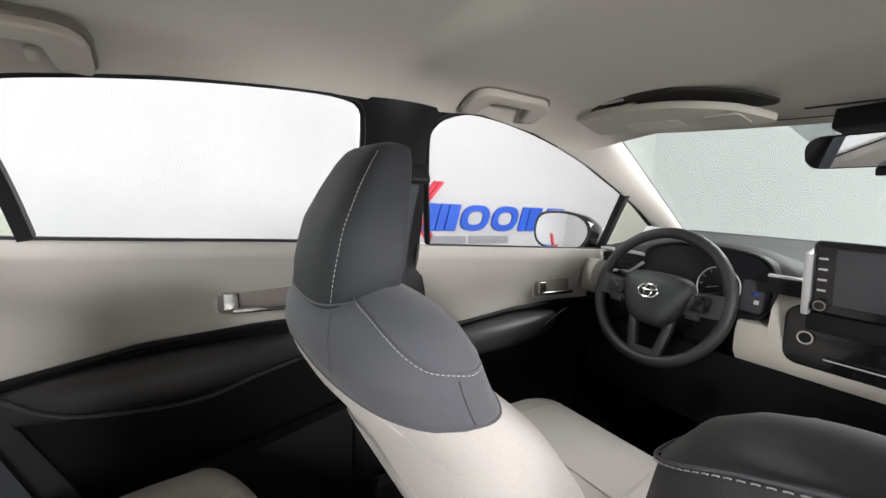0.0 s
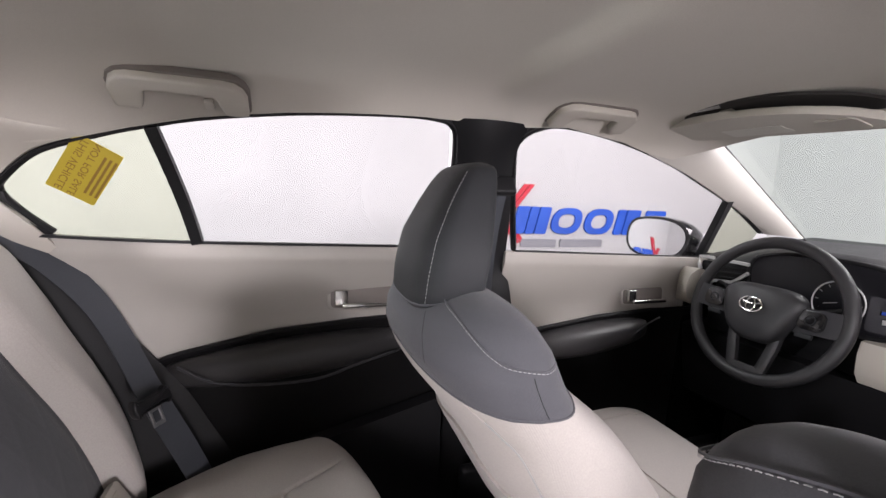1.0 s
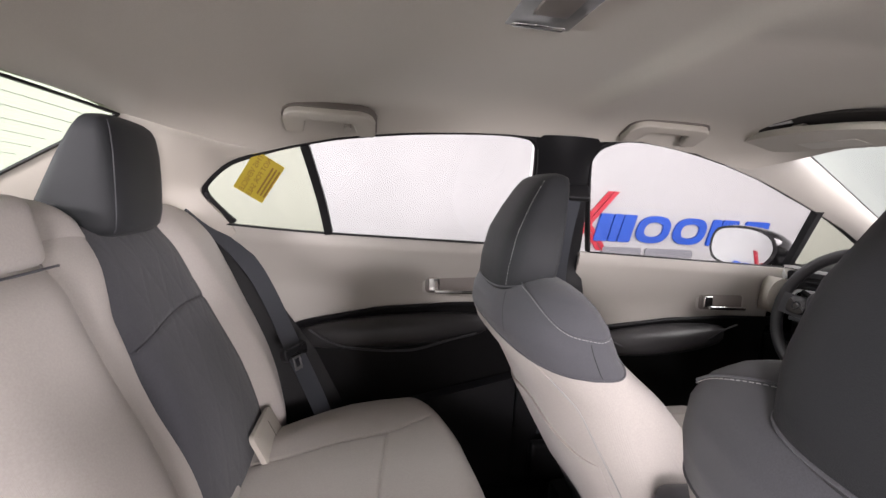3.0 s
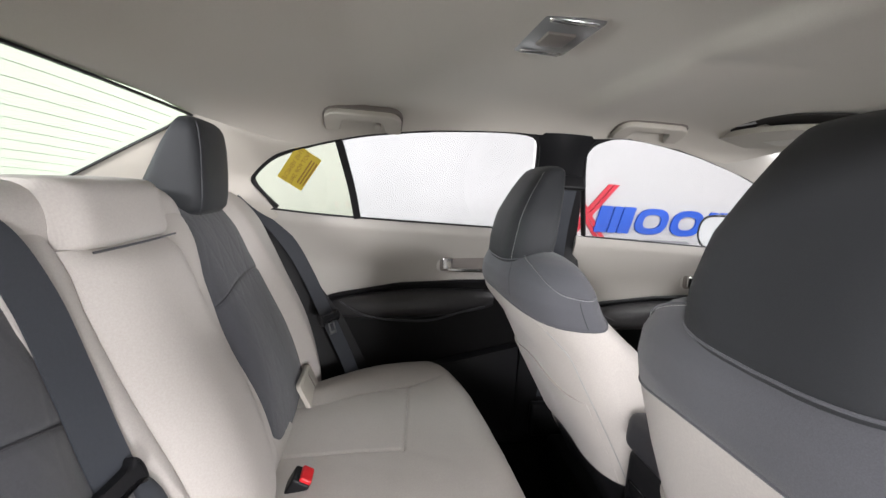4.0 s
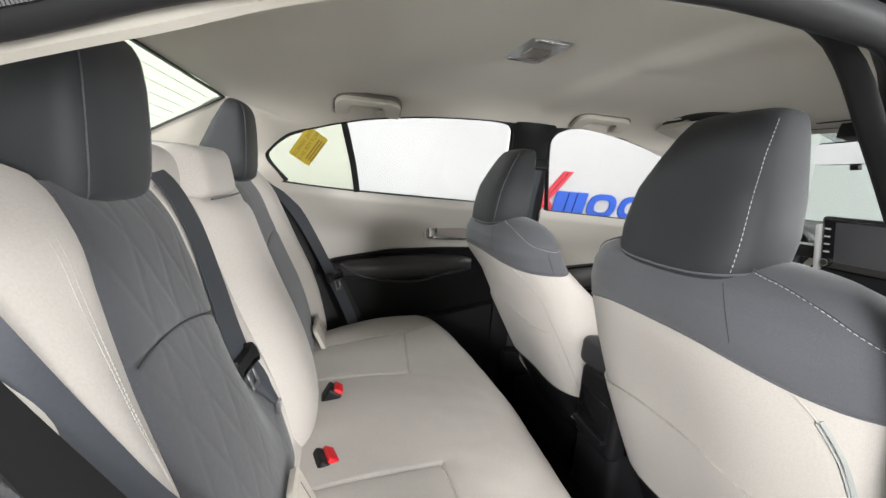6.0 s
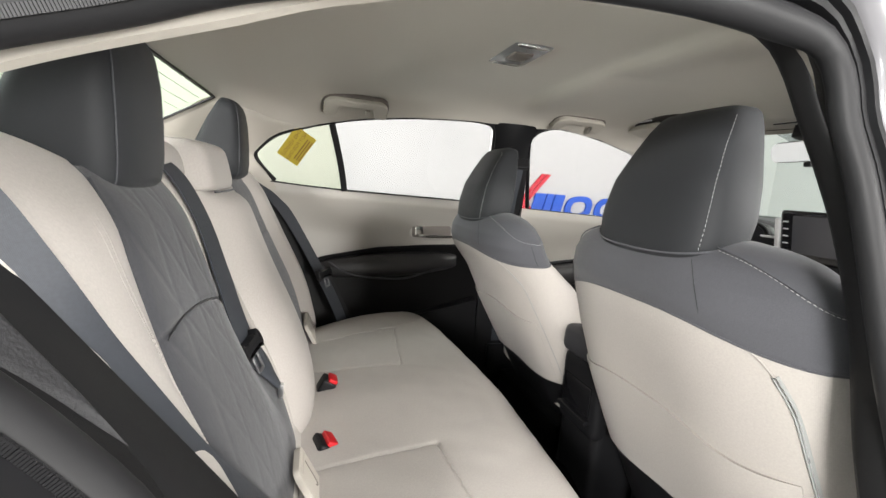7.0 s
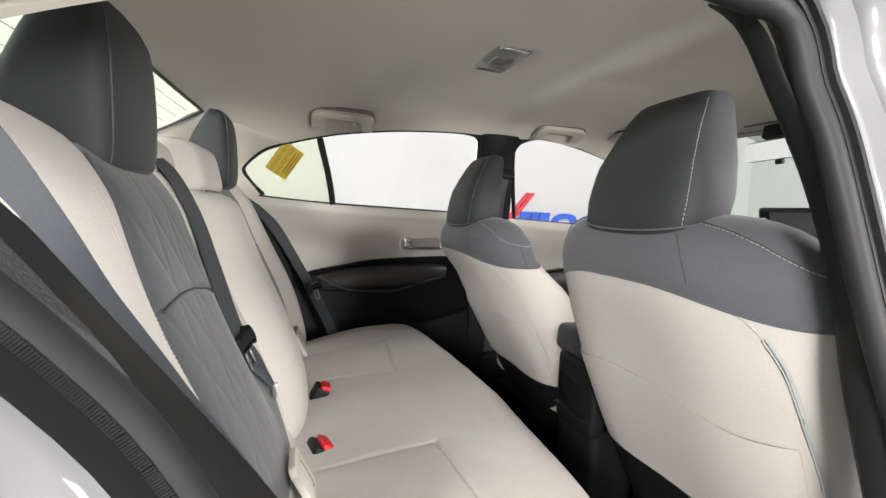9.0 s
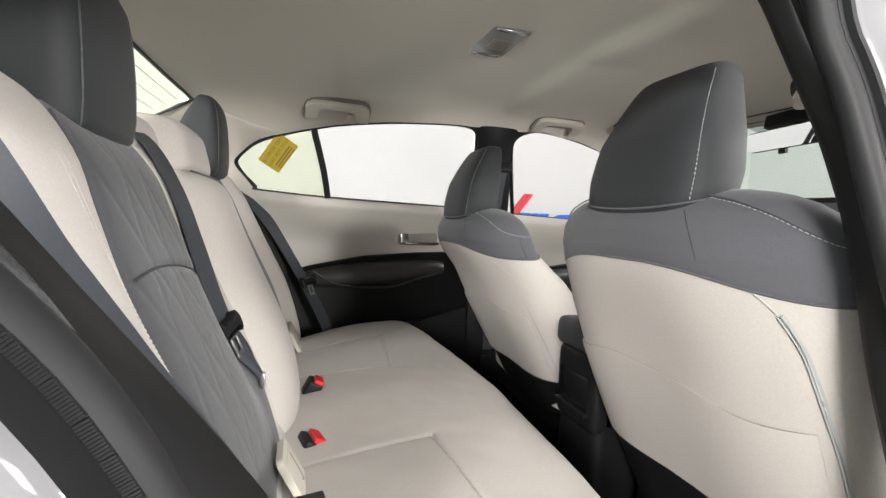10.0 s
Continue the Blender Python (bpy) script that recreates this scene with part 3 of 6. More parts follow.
# lips of the door pockets
for door, line in (("door_front_left", ((0.43, 0.752), (0.456, 0.737), (0.547, 0.698), (0.66, 0.688), (0.758, 0.705), (0.855, 0.757), (0.90, 0.775))),
                   ("door_rear_left", ((-0.36, 0.760), (-0.277, 0.714), (-0.109, 0.701), (0.0, 0.728), (0.08, 0.748)))):
    part("pocket_lip", sweep([Vector((x, door_y(x, z) - 0.050, z)) for x, z in spline(line, 40)], circle(0.0035, 6), up=(0, 1, 0)), BLACK_SOFT, bpy.data.objects[door])
# map pocket edge on the rear door
pk = part("door_pocket", slab(lambda u, v: Vector((u, 0.635 - 0.012 * math.sin(math.pi * v), 0.33 + v * (0.20 + 0.25 * (u + 0.15)))), list(np.linspace(-0.12, 0.2, 20)), list(np.linspace(0, 1, 8)),
                             lambda p, u, v: p + Vector((0, 0.04, 0))), BLACK_PLASTIC)
tagged(pk, "black plastic map pocket on the rear door", "door pocket", kind="structure")

# ---- floor, bulkhead and boot ends ----
fl = part("floor", slab(lambda u, v: Vector((v, u, 0.26 + 0.10 * math.exp(-((u / 0.13) ** 2)) * (1 if v < 1.0 else 0))), list(np.linspace(-0.74, 0.74, 41)), list(np.linspace(-1.3, 1.6, 30)),
                        lambda p, u, v: Vector((p.x, p.y, 0.2))), CARPET)
tagged(fl, "black carpeted car floor with a raised centre tunnel", "car floor", kind="structure")
bk = part("bulkhead", box(0.04, 1.46, 0.70, Matrix.Translation((1.58, 0, 0.58)), 0.01), CARPET)
tagged(bk, "black front bulkhead under the dashboard", "bulkhead", kind="structure")
sh = part("parcel_shelf", box(0.66, 1.10, 0.03, Matrix.Translation((-0.99, 0, 0.955)), 0.008), DARK_CLOTH)
tagged(sh, "dark cloth parcel shelf below the rear window", "parcel shelf", kind="structure")
for nm, x0, x1, z0, z1 in (("bonnet", 1.5, 2.5, 0.93, 0.78), ("boot_lid", -1.22, -1.75, 0.97, 0.98)):
    ob = part(nm, slab(lambda u, v: Vector((x0 + (x1 - x0) * v, u, z0 + (z1 - z0) * v - 0.05 * abs(u) ** 3)), list(np.linspace(-0.74, 0.74, 13)), list(np.linspace(0, 1, 9)),
                       lambda p, u, v: p - Vector((0, 0, 0.012))), PAINT)
    tagged(ob, "silver painted " + ("bonnet ahead of the windscreen" if nm == "bonnet" else "boot lid behind the rear window"), "car panel", kind="structure")
for k in (1, -1):
    for x0, x1 in ((1.09, 2.5), (-1.75, -0.52)):
        ob = part("body_side", slab(lambda u, v: Vector((u, k * (0.83 - 0.06 * v * v), 0.22 + v * (0.72 if u > 0 else 0.76))), list(np.linspace(x0, x1, 12)), list(np.linspace(0, 1, 8)),
                                    lambda p, u, v: p - Vector((0, k * 0.01, 0))), PAINT)
        tagged(ob, "silver painted outer body side panel", "car panel", kind="structure")
for nm, x, z1, way in (("front_bumper", 2.50, 0.78, 1), ("rear_bumper", -1.75, 0.97, -1)):
    ob = part(nm, slab(lambda u, v: Vector((x + way * (0.10 * math.sin(math.pi * v) * (1 - 0.5 * u * u / 0.55)), u, 0.24 + (z1 - 0.24) * v)), list(np.linspace(-0.80, 0.80, 17)), list(np.linspace(0, 1, 12)),
                       lambda p, u, v: p - Vector((way * 0.012, 0, 0))), PAINT)
    tagged(ob, "silver painted " + ("nose" if way > 0 else "tail") + " of the sedan", "car panel", kind="structure")
for x in (-1.15, 1.62):
    for k in (1, -1):
        w = thing("wheel", "black tyre on a grey rim standing on the floor", "wheel", "wheels of the car", at=(x, 0.70 * k, 0.31))
        prof = lambda a, v: Vector(((0.31 - 0.012 * abs(v) ** 4) * math.cos(a), 0.1 * v, (0.31 - 0.012 * abs(v) ** 4) * math.sin(a)))
        part("tyre", closed_loft(prof, 32, [-1, -0.9, -0.6, 0, 0.6, 0.9, 1]), RUBBER, w)
        part("rim", closed_loft(lambda a, v: Vector((0.2 * math.cos(a), 0.1 * v + 0.008 * k, 0.2 * math.sin(a))), 24, [-1, 1]), SILVER, w)

# ---- open doorway on the passenger side ----
LOOP = [(-0.045, -0.548, 1.2085), (-0.15, -0.552, 1.209), (-0.30, -0.555, 1.194), (-0.44, -0.557, 1.162), (-0.515, -0.562, 1.132), (-0.585, -0.580, 1.098), (-0.614, -0.610, 1.055), (-0.604, -0.626, 1.015), (-0.572, -0.628, 0.970), (-0.528, -0.628, 0.922),
        (-0.487, -0.629, 0.866), (-0.439, -0.629, 0.763), (-0.392, -0.631, 0.644), (-0.335, -0.640, 0.512), (-0.28, -0.660, 0.42), (-0.22, -0.680, 0.345), (-0.14, -0.69, 0.31), (0.08, -0.69, 0.31), (0.155, -0.690, 0.36), (0.155, -0.680, 0.5),
        (0.118, -0.648, 0.75), (0.080, -0.615, 0.92), (0.052, -0.584, 1.07), (0.037, -0.568, 1.130), (0.030, -0.560, 1.172), (0.010, -0.553, 1.199)]
loop = [Vector(p) for p in spline(LOOP, 160, True)]
middle = Vector((-0.2, -0.62, 0.75))


def outward(i):
    a, b = loop[i - 1], loop[(i + 1) % len(loop)]
    o = (b - a).cross(Vector((0, 1, 0))).normalized()
    return o if o.dot(loop[i] - middle) > 0 else -o


frame_thing = thing("door_opening", "open rear doorway with ribbed black rubber seal and silver body edge", "car doorway", kind="structure")


def ring_band(profile, squeeze=False):
    """A band round the doorway: profile of (outward, towards the outside) offsets; squeeze thins it beside the seat."""
    bm = bmesh.new()
    rows = []
    for i, p in enumerate(loop):
        o = outward(i)
        rear_side = max(0.0, min(1.0, -o.x * 1.8)) * max(0.0, min(1.0, (1.06 - p.z) / 0.06))
        slim = 1 - 0.32 * max(0.0, min(1.0, o.x * 1.6))
        if squeeze:
            use = [(a + (0.028 + (a - 0.010) * 0.1 - a) * rear_side, b + 0.006 * rear_side * (b < 0.01)) for a, b in profile]
        else:
            use = profile
        use = [(a * slim, b * slim) for a, b in use]
        rows.append([bm.verts.new(p + o * (a - 0.031 * rear_side * (a > 0.015)) + Vector((0, -b - 0.010 * rear_side * (a > 0.015), 0))) for a, b in use])
    n = len(rows)
    for i in range(n):
        for j in range(len(profile) - 1):
            bm.faces.new((rows[i][j], rows[i][j + 1], rows[(i + 1) % n][j + 1], rows[(i + 1) % n][j]))
    return bm


bm = bmesh.new()
rows = []
for i, p in enumerate(loop):
    o = outward(i)
    r = 0.015 - 0.0035 * max(0.0, min(1.0, o.x * 1.6))
    rows.append([bm.verts.new(p + o * (r * math.cos(a)) + Vector((0, -r * math.sin(a) - 0.004, 0))) for a in np.linspace(0, 2 * math.pi, 16, endpoint=False)])
for i in range(len(rows)):
    for j in range(16):
        bm.faces.new((rows[i][j], rows[i][(j + 1) % 16], rows[(i + 1) % len(rows)][(j + 1) % 16], rows[(i + 1) % len(rows)][j]))
part("seal", bm, RUBBER, frame_thing, "round black door seal")
# the inner trim flares away at the middle pillar, lies close under the roof rail and comes forward beside the seat
bm = bmesh.new()
rows = []
for i, p in enumerate(loop):
    o = outward(i)
    front, rear = max(0.0, min(1.0, o.x * 1.6)), max(0.0, min(1.0, -o.x * 1.8)) * (1 if p.z < 1.02 else 0)
    k = 0.35 + 0.65 * front - 0.42 * rear
    prof = [(0.0, 0.0), (0.006 * k, -0.012), (0.022 * k + 0.004 * rear, -0.030), (0.060 * k + 0.012 * rear, -0.052), (0.075 * k + 0.034 * rear, -0.062)]
    rows.append([bm.verts.new(p + o * a + Vector((0, -b, 0))) for a, b in prof])
for i in range(len(rows)):
    for j in range(4):
        bm.faces.new((rows[i][j], rows[i][j + 1], rows[(i + 1) % len(rows)][j + 1], rows[(i + 1) % len(rows)][j]))
part("inner_trim", bm, GREY_TRIM, frame_thing, "dark inner trim round the doorway")
# smooth pillar trim inside the seal, flaring to a tab under the roof rail
edge_in = spline([(0.140, -0.660, 0.45), (0.132, -0.645, 0.6), (0.112, -0.615, 0.75), (0.100, -0.600, 0.83), (0.093, -0.580, 0.939), (0.067, -0.565, 1.029), (0.051, -0.550, 1.085), (0.024, -0.540, 1.138), (0.010, -0.530, 1.176), (-0.006, -0.520, 1.205), (-0.030, -0.512, 1.220)], 50)
edge_out = spline([(0.155, -0.676, 0.45), (0.143, -0.665, 0.6), (0.118, -0.642, 0.75), (0.101, -0.628, 0.83), (0.076, -0.606, 0.939), (0.060, -0.588, 1.029), (0.047, -0.574, 1.085), (0.026, -0.560, 1.138), (0.008, -0.552, 1.176), (-0.012, -0.546, 1.198), (-0.036, -0.540, 1.210)], 50)
part("pillar_trim", slab(lambda u, v: Vector(edge_in[int(u)]) * (1 - v) + Vector(edge_out[int(u)]) * v + Vector((-0.5, -0.8, 0.2)) * 0.006 * math.sin(math.pi * v) ** 0.7, list(range(50)), list(np.linspace(0, 1, 11)), lambda p, u, v: p + Vector((0.010, 0.008, 0))), GREY_TRIM, frame_thing, "smooth dark pillar trim")
# ribbed lip of the seal
bm = bmesh.new()
for i in range(0, 1800):
    s = i / 1800 * len(loop)
    a = int(s)
    p = loop[a].lerp(loop[(a + 1) % len(loop)], s - a)
    o = outward(a)
    if p.z > 0.5 and p.x < -0.2:
        q = p - o * 0.006 + Vector((0, -0.0184, 0))
        sweep([q - o * 0.0030, q + o * 0.0030], strap(0.0013, 0.0018), up=(0, 1, 0), bm=bm)
tagged(part("seal_ribs", bm, RUBBER, frame_thing, "fine ribs along the door seal"), kind="stuff")
garnish = spline([(-0.66, -0.56, 1.05), (-0.60, -0.545, 1.082), (-0.55, -0.540, 1.104), (-0.48, -0.538, 1.130), (-0.40, -0.536, 1.160), (-0.28, -0.534, 1.188), (-0.15, -0.533, 1.201), (0.0, -0.530, 1.206)], 50)
part("rail_garnish", sweep([Vector(p) + Vector((0, 0.004, 0.030)) for p in garnish], strap(0.008, 0.058), up=(0, 0.25, 1)), PALE_PLASTIC, frame_thing, "beige roof rail garnish")
part("body_flange", ring_band([(0.006, 0.000), (0.018, 0.006), (0.019, 0.016), (0.024, 0.018), (0.025, 0.026), (0.030, 0.028)], True), BLACK_PLASTIC, frame_thing, "black painted flange beside the seal")
part("outer_edge", ring_band([(0.030, 0.028), (0.034, 0.034), (0.060, 0.044), (0.068, 0.060), (0.12, 0.085), (0.19, 0.08)]), PAINT, frame_thing, "silver painted body edge round the doorway")

# ---- front seats ----
BACK_Z = (0.40, 0.50, 0.60, 0.70, 0.80, 0.88, 0.92, 0.95, 0.975, 0.990, 1.001, 1.007)
BACK_X = (0.340, 0.305, 0.262, 0.220, 0.180, 0.150, 0.138, 0.132, 0.128, 0.126, 0.126, 0.126)   # middle of the thickness
BACK_D = (0.080, 0.088, 0.092, 0.097, 0.101, 0.102, 0.099, 0.091, 0.077, 0.062, 0.042, 0.018)   # half the thickness
BACK_W = (0.200, 0.225, 0.238, 0.244, 0.243, 0.238, 0.234, 0.227, 0.208, 0.186, 0.158, 0.120)   # half the width
BACK_TOP = BACK_Z[-1]


def back_point(a, z, grow=0.0, recline=0.0):
    """Cover of a front seat's backrest; a = 0 points to the rear, 90 degrees to the left."""
    cx, d, w = (lerp(z, BACK_Z, q) for q in (BACK_X, BACK_D, BACK_W))
    c, s = power(math.cos(a), 0.54), power(math.sin(a), 0.54)
    cx += recline * (max(0.0, 0.92 - z) + 0.22 * max(0.0, min(1.0, (0.885 - z) / 0.07)))
    w = w * (1 - lerp(z, (0.5, 0.9), (0.16, 0.34)) * max(0.0, c) ** 1.6 + 0.04 * max(0.0, -c))
    x = cx - (d + grow) * c * (1.0 if c > 0 else lerp(z, (0.6, 0.84, 0.96), (1.0, 0.82, 0.80)))
    # side bolsters that swell forward below the shoulders
    if c < 0:
        x -= c * lerp(z, (0.5, 0.7, 0.78, 0.9), (0.06, 0.075, 0.05, 0.0))
    # hollow of the rear shell below the shoulders
    if c > 0 and z < 0.88:
        x += 0.012 * c * math.exp(-((s / 0.55) ** 2)) * min(1, (0.88 - z) / 0.1)
    return Vector((x, (w + grow) * s, z))


def shade_line(a):
    """Height of the join between the pale and the dark cover."""
    s = math.sin(a)
    return 0.906 - 0.028 * s * s


def pocket_line(s):
    return 0.728 + 0.010 * math.sin(s * 4.2 + 2.2)


def front_seat(name, label, x, y, z, outer, recline):
    """outer: 1 when the door is to the left of the seat, -1 when it is to the right."""
    seat = thing(name, label, "car seat", "front seats", at=(x, y, z))
    nu = 64

    def rest(a, t, grow=0.0):
        return back_point(a, t, grow, recline)
    ring = [2 * math.pi * i / nu for i in range(nu)]

    def lower(u, v):
        return rest(u, 0.535 + (shade_line(u) - 0.535) * v)

    def upper(u, v):
        z0 = shade_line(u)
        t = z0 + (BACK_TOP - z0) * v
        p = rest(u, t, 0.0015 * math.sin(min(1, v * 14) * math.pi / 2))
        return p
    bm = sheet(lower, ring, list(np.linspace(0, 1, 34)), True)
    part("back_cover", bm, LIGHT_CLOTH, seat, "pale grey cloth backrest cover")
    bm = sheet(upper, ring, [0.0, 0.01, 0.03] + list(np.linspace(0.06, 1, 28)), True)
    bm.faces.new([v for v in bm.verts][-nu:])
    part("shoulder_cover", bm, DARK_CLOTH, seat, "dark grey cloth shoulder cover")
    # piping in the joint
    part("joint_seam", sweep([rest(a, shade_line(a), 0.0006) for a in ring], circle(0.0016, 6), closed=True), DARK_CLOTH, seat)
    # pocket on the rear
    ss = list(np.linspace(-0.93, 0.93, 36))

    def pocket(u, v):
        a = math.asin(u)
        t = 0.535 + (pocket_line(u * outer) - 0.535) * v
        return rest(a, t, 0.0005 + (0.0025 + 0.003 * v) * (1 - abs(u / 0.95) ** 10))
    part("map_pocket", slab(pocket, ss, list(np.linspace(0, 1, 14)), lambda p, u, v: p + Vector((0.006, 0, 0))), LIGHT_CLOTH, seat, "pale cloth pocket panel on the backrest")
    # zip down the outer side
    fold = [rest(-radians(b), t, 0.001) for b, t in ((58, 0.884), (62, 0.874), (66, 0.86))]
    part("fold_seam", sweep(spline(fold, 16), circle(0.0012, 6)), LIGHT_CLOTH, seat)
    zp = [rest(-radians(b), t, 0.0015) for b, t in ((66, 0.862), (69.5, 0.84), (72, 0.815), (74, 0.76), (76.5, 0.69), (78, 0.60), (78, 0.54))]
    if outer < 0:
        part("zip", sweep(spline(zp, 50), strap(0.0075, 0.002), up=(-0.6, -0.8, 0.1)), ZIP, seat, "grey zip tape")
        for e in (-0.0016, 0.0016):
            part("zip_teeth", sweep([Vector(p) + Vector((-0.0012 + e, -0.0012 + e * 0.4, 0)) for p in spline(zp, 50)], circle(0.0007, 5)), STEEL, seat)
    else:
        part("side_seam", sweep(spline(zp, 50), circle(0.0010, 6)), ZIP, seat, "grey seam down the backrest side")
    # stitched shoulder lines
    bm = bmesh.new()
    for k in (1, -1):
        line = [rest(k * radians(b), t + (0.008 if k > 0 > outer else 0.0), 0.0030 if k > 0 > outer else 0.0018) for b, t in ((40, 0.996), (50, 0.991), (60, 0.985), (72, 0.971), (81, 0.955), (88, 0.943), (96, 0.936), (106, 0.936), (120, 0.938))]
        pts = spline(line, 90)
        stitch_run(pts, (-0.1, k * 0.8, 0.5), bm, 0.0036, 0.0024, 0.00042)
        part("shoulder_seam", sweep(spline([Vector(p) + Vector((-0.0006, -k * 0.001, 0.0035)) for p in line], 60), circle(0.0012, 5)), DARK_CLOTH, seat)
    tagged(part("stitching", bm, THREAD, seat, "pale decorative stitching"), kind="stuff")
    part("panel_seam", sweep([rest(-radians(lerp(t, (0.92, 0.98), (34, 27))), t, 0.0012) for t in np.linspace(0.915, 0.978, 16)], circle(0.0007, 5)), DARK_VINYL, seat)
    part("panel_seam", sweep([rest(-radians(92), t, 0.0012) for t in np.linspace(0.882, 0.932, 12)], circle(0.0008, 5)), DARK_VINYL, seat)
    # head restraint
    hz = (0.980, 0.986, 0.998, 1.030, 1.080, 1.125, 1.160, 1.178, 1.186, 1.190)
    hx = (0.100, 0.099, 0.099, 0.102, 0.111, 0.125, 0.137, 0.144, 0.148, 0.150)
    hd = (0.034, 0.048, 0.055, 0.056, 0.053, 0.045, 0.036, 0.029, 0.020, 0.008)
    hw = (0.088, 0.103, 0.111, 0.114, 0.106, 0.092, 0.081, 0.073, 0.064, 0.042)

    def head(a, t, grow=0.0):
        cx, d, w = (lerp(t, hz, q) for q in (hx, hd, hw))
        c, s = power(math.cos(a), 0.46), power(math.sin(a), 0.50)
        return Vector((cx - (d + grow) * c, (w * (1 - 0.10 * max(0.0, c) ** 2) + grow) * s, t - (0.006 * (1 - s * s) + 0.012 * c) * max(0.0, min(1.0, (1.06 - t) / 0.06))))
    hs = [0.980, 0.983, 0.987, 0.992, 0.999, 1.01, 1.025] + list(np.linspace(1.04, 1.15, 12)) + [1.158, 1.166, 1.173, 1.179, 1.184, 1.188, 1.190]
    hr = part("headrest", closed_loft(head, 48, hs), DARK_VINYL, seat, "dark grey vinyl headrest")
    bm = bmesh.new()
    for k in (1, -1):
        pts = spline([head(k * radians(lerp(t, (1.0, 1.19), (53, 60) if outer > 0 else (60, 64))), t, 0.001) for t in np.linspace(1.0, 1.175, 8)], 60)
        if k == outer and outer > 0 or k < 0:
            stitch_run(pts, (-0.8, k * 0.5, 0.2), bm, 0.0036, 0.0026, 0.0004)
        part("seam", sweep([Vector(q) + Vector((0.0008, -k * 0.004, 0)) for q in pts], circle(0.001, 5)), DARK_CLOTH, hr)
    tagged(part("stitching", bm, THREAD, hr, "pale stitching"), kind="stuff")
    part("lower_seam", sweep([head(2 * math.pi * i / 48, 0.9965, 0.0004) for i in range(48)], circle(0.0016, 6), closed=True), DARK_CLOTH, hr)
    for k in (1, -1):
        part("post", sweep([(0.112, k * 0.06, 0.93), (0.112, k * 0.06, 1.03)], circle(0.007, 10), up=(1, 0, 0)), STEEL, hr)
    # cushion
    def cushion(a, v):
        w = lerp(v, (0, 0.1, 0.5, 0.9, 1), (0.22, 0.25, 0.26, 0.24, 0.20))
        c, s = power(math.cos(a), 0.5), power(math.sin(a), 0.5)
        x = 0.33 + 0.45 * v
        top = lerp(v, (0, 0.3, 0.8, 0.94, 1), (0.565, 0.578, 0.605, 0.597, 0.54)) + 0.022 * abs(c) ** 3
        return Vector((x, w * c, 0.47 + (top - 0.47) * s if s > 0 else 0.47 + 0.03 * s))
    part("cushion", closed_loft(cushion, 48, list(np.linspace(0, 1, 26))), LIGHT_CLOTH, seat, "pale grey seat cushion")
    for k in (1, -1):
        part("cushion_seam", sweep([cushion(math.acos(k * 0.62 ** 2), v) + Vector((0, 0, 0.001)) for v in np.linspace(0.2, 0.9, 20)], circle(0.0022, 5)), LIGHT_CLOTH, seat)
    part("cushion_seam", sweep([cushion(a, 0.52) + Vector((0, 0, 0.001)) for a in np.linspace(0.6, math.pi - 0.6, 20)], circle(0.0022, 5)), LIGHT_CLOTH, seat)
    part("side_shell", box(0.46, 0.03, 0.11, Matrix.Translation((0.50, outer * 0.245, 0.42)), 0.012, 3), BLACK_PLASTIC, seat, "black plastic seat side shell")
    part("base", box(0.42, 0.40, 0.11, Matrix.Translation((0.52, 0, 0.345)), 0.02), BLACK_PLASTIC, seat, "black seat base and rails")
    part("back_shell", sheet(lambda u, v: rest(u, 0.38 + 0.160 * v, -0.004), ring, list(np.linspace(-0.6, 1, 12)), True), BLACK_PLASTIC, seat, "black plastic lower seat shell")
    return seat


front_seat("car_seat", "pale and dark grey driver seat with a tall headrest", -0.028, 0.342, -0.022, 1, 0.10)
front_seat("car_seat", "pale and dark grey passenger seat with a zipped rear cover", 0.0, -0.328, 0.0, -1, 0.0)

# ---- rear seat ----
rear = thing("bench_seat", "pale grey rear bench with dark quilted backrest inserts", "car seat")


def back_base(y, z):
    """Rear backrest surface before the panels are padded."""
    x = -0.2525 - 0.34 * z
    if z > 0.98:
        x -= 0.9 * (z - 0.98) ** 1.5
    x += 0.016 * math.exp(-(((z - 0.72) / 0.14) ** 2))
    x -= 0.026 * math.exp(-(((abs(y) - 0.172) / 0.045) ** 2) - ((z - 0.79) / 0.10) ** 2)
    s = max(0.0, min(1.0, (abs(y) - ins_out(z)) / 0.06))
    x += lerp(z, (0.55, 0.75, 0.9, 1.0), (0.038, 0.034, 0.026, 0.018) if y > 0 else (0.038, 0.030, 0.010, -0.008)) * s * s * (3 - 2 * s)
    return x


def outer_y(z):
    return lerp(z, (0.54, 0.60, 0.68, 0.80, 0.92, 1.0, 1.06), (0.535, 0.552, 0.562, 0.566, 0.564, 0.553, 0.522))


def ins_out(z):
    return lerp(z, (0.54, 0.64, 0.75, 0.87, 0.96, 1.03), (0.475, 0.468, 0.452, 0.430, 0.408, 0.385))


def ins_in(z, k=-1):
    """Inner edge of the dark insert; the two sides of the split bench differ."""
    if k > 0:
        return lerp(z, (0.54, 0.70, 0.80, 0.86, 0.92, 0.955, 1.03), (0.186, 0.190, 0.191, 0.187, 0.177, 0.186, 0.206))
    return lerp(z, (0.54, 0.69, 0.84, 0.95, 1.03), (0.095, 0.115, 0.165, 0.195, 0.203))


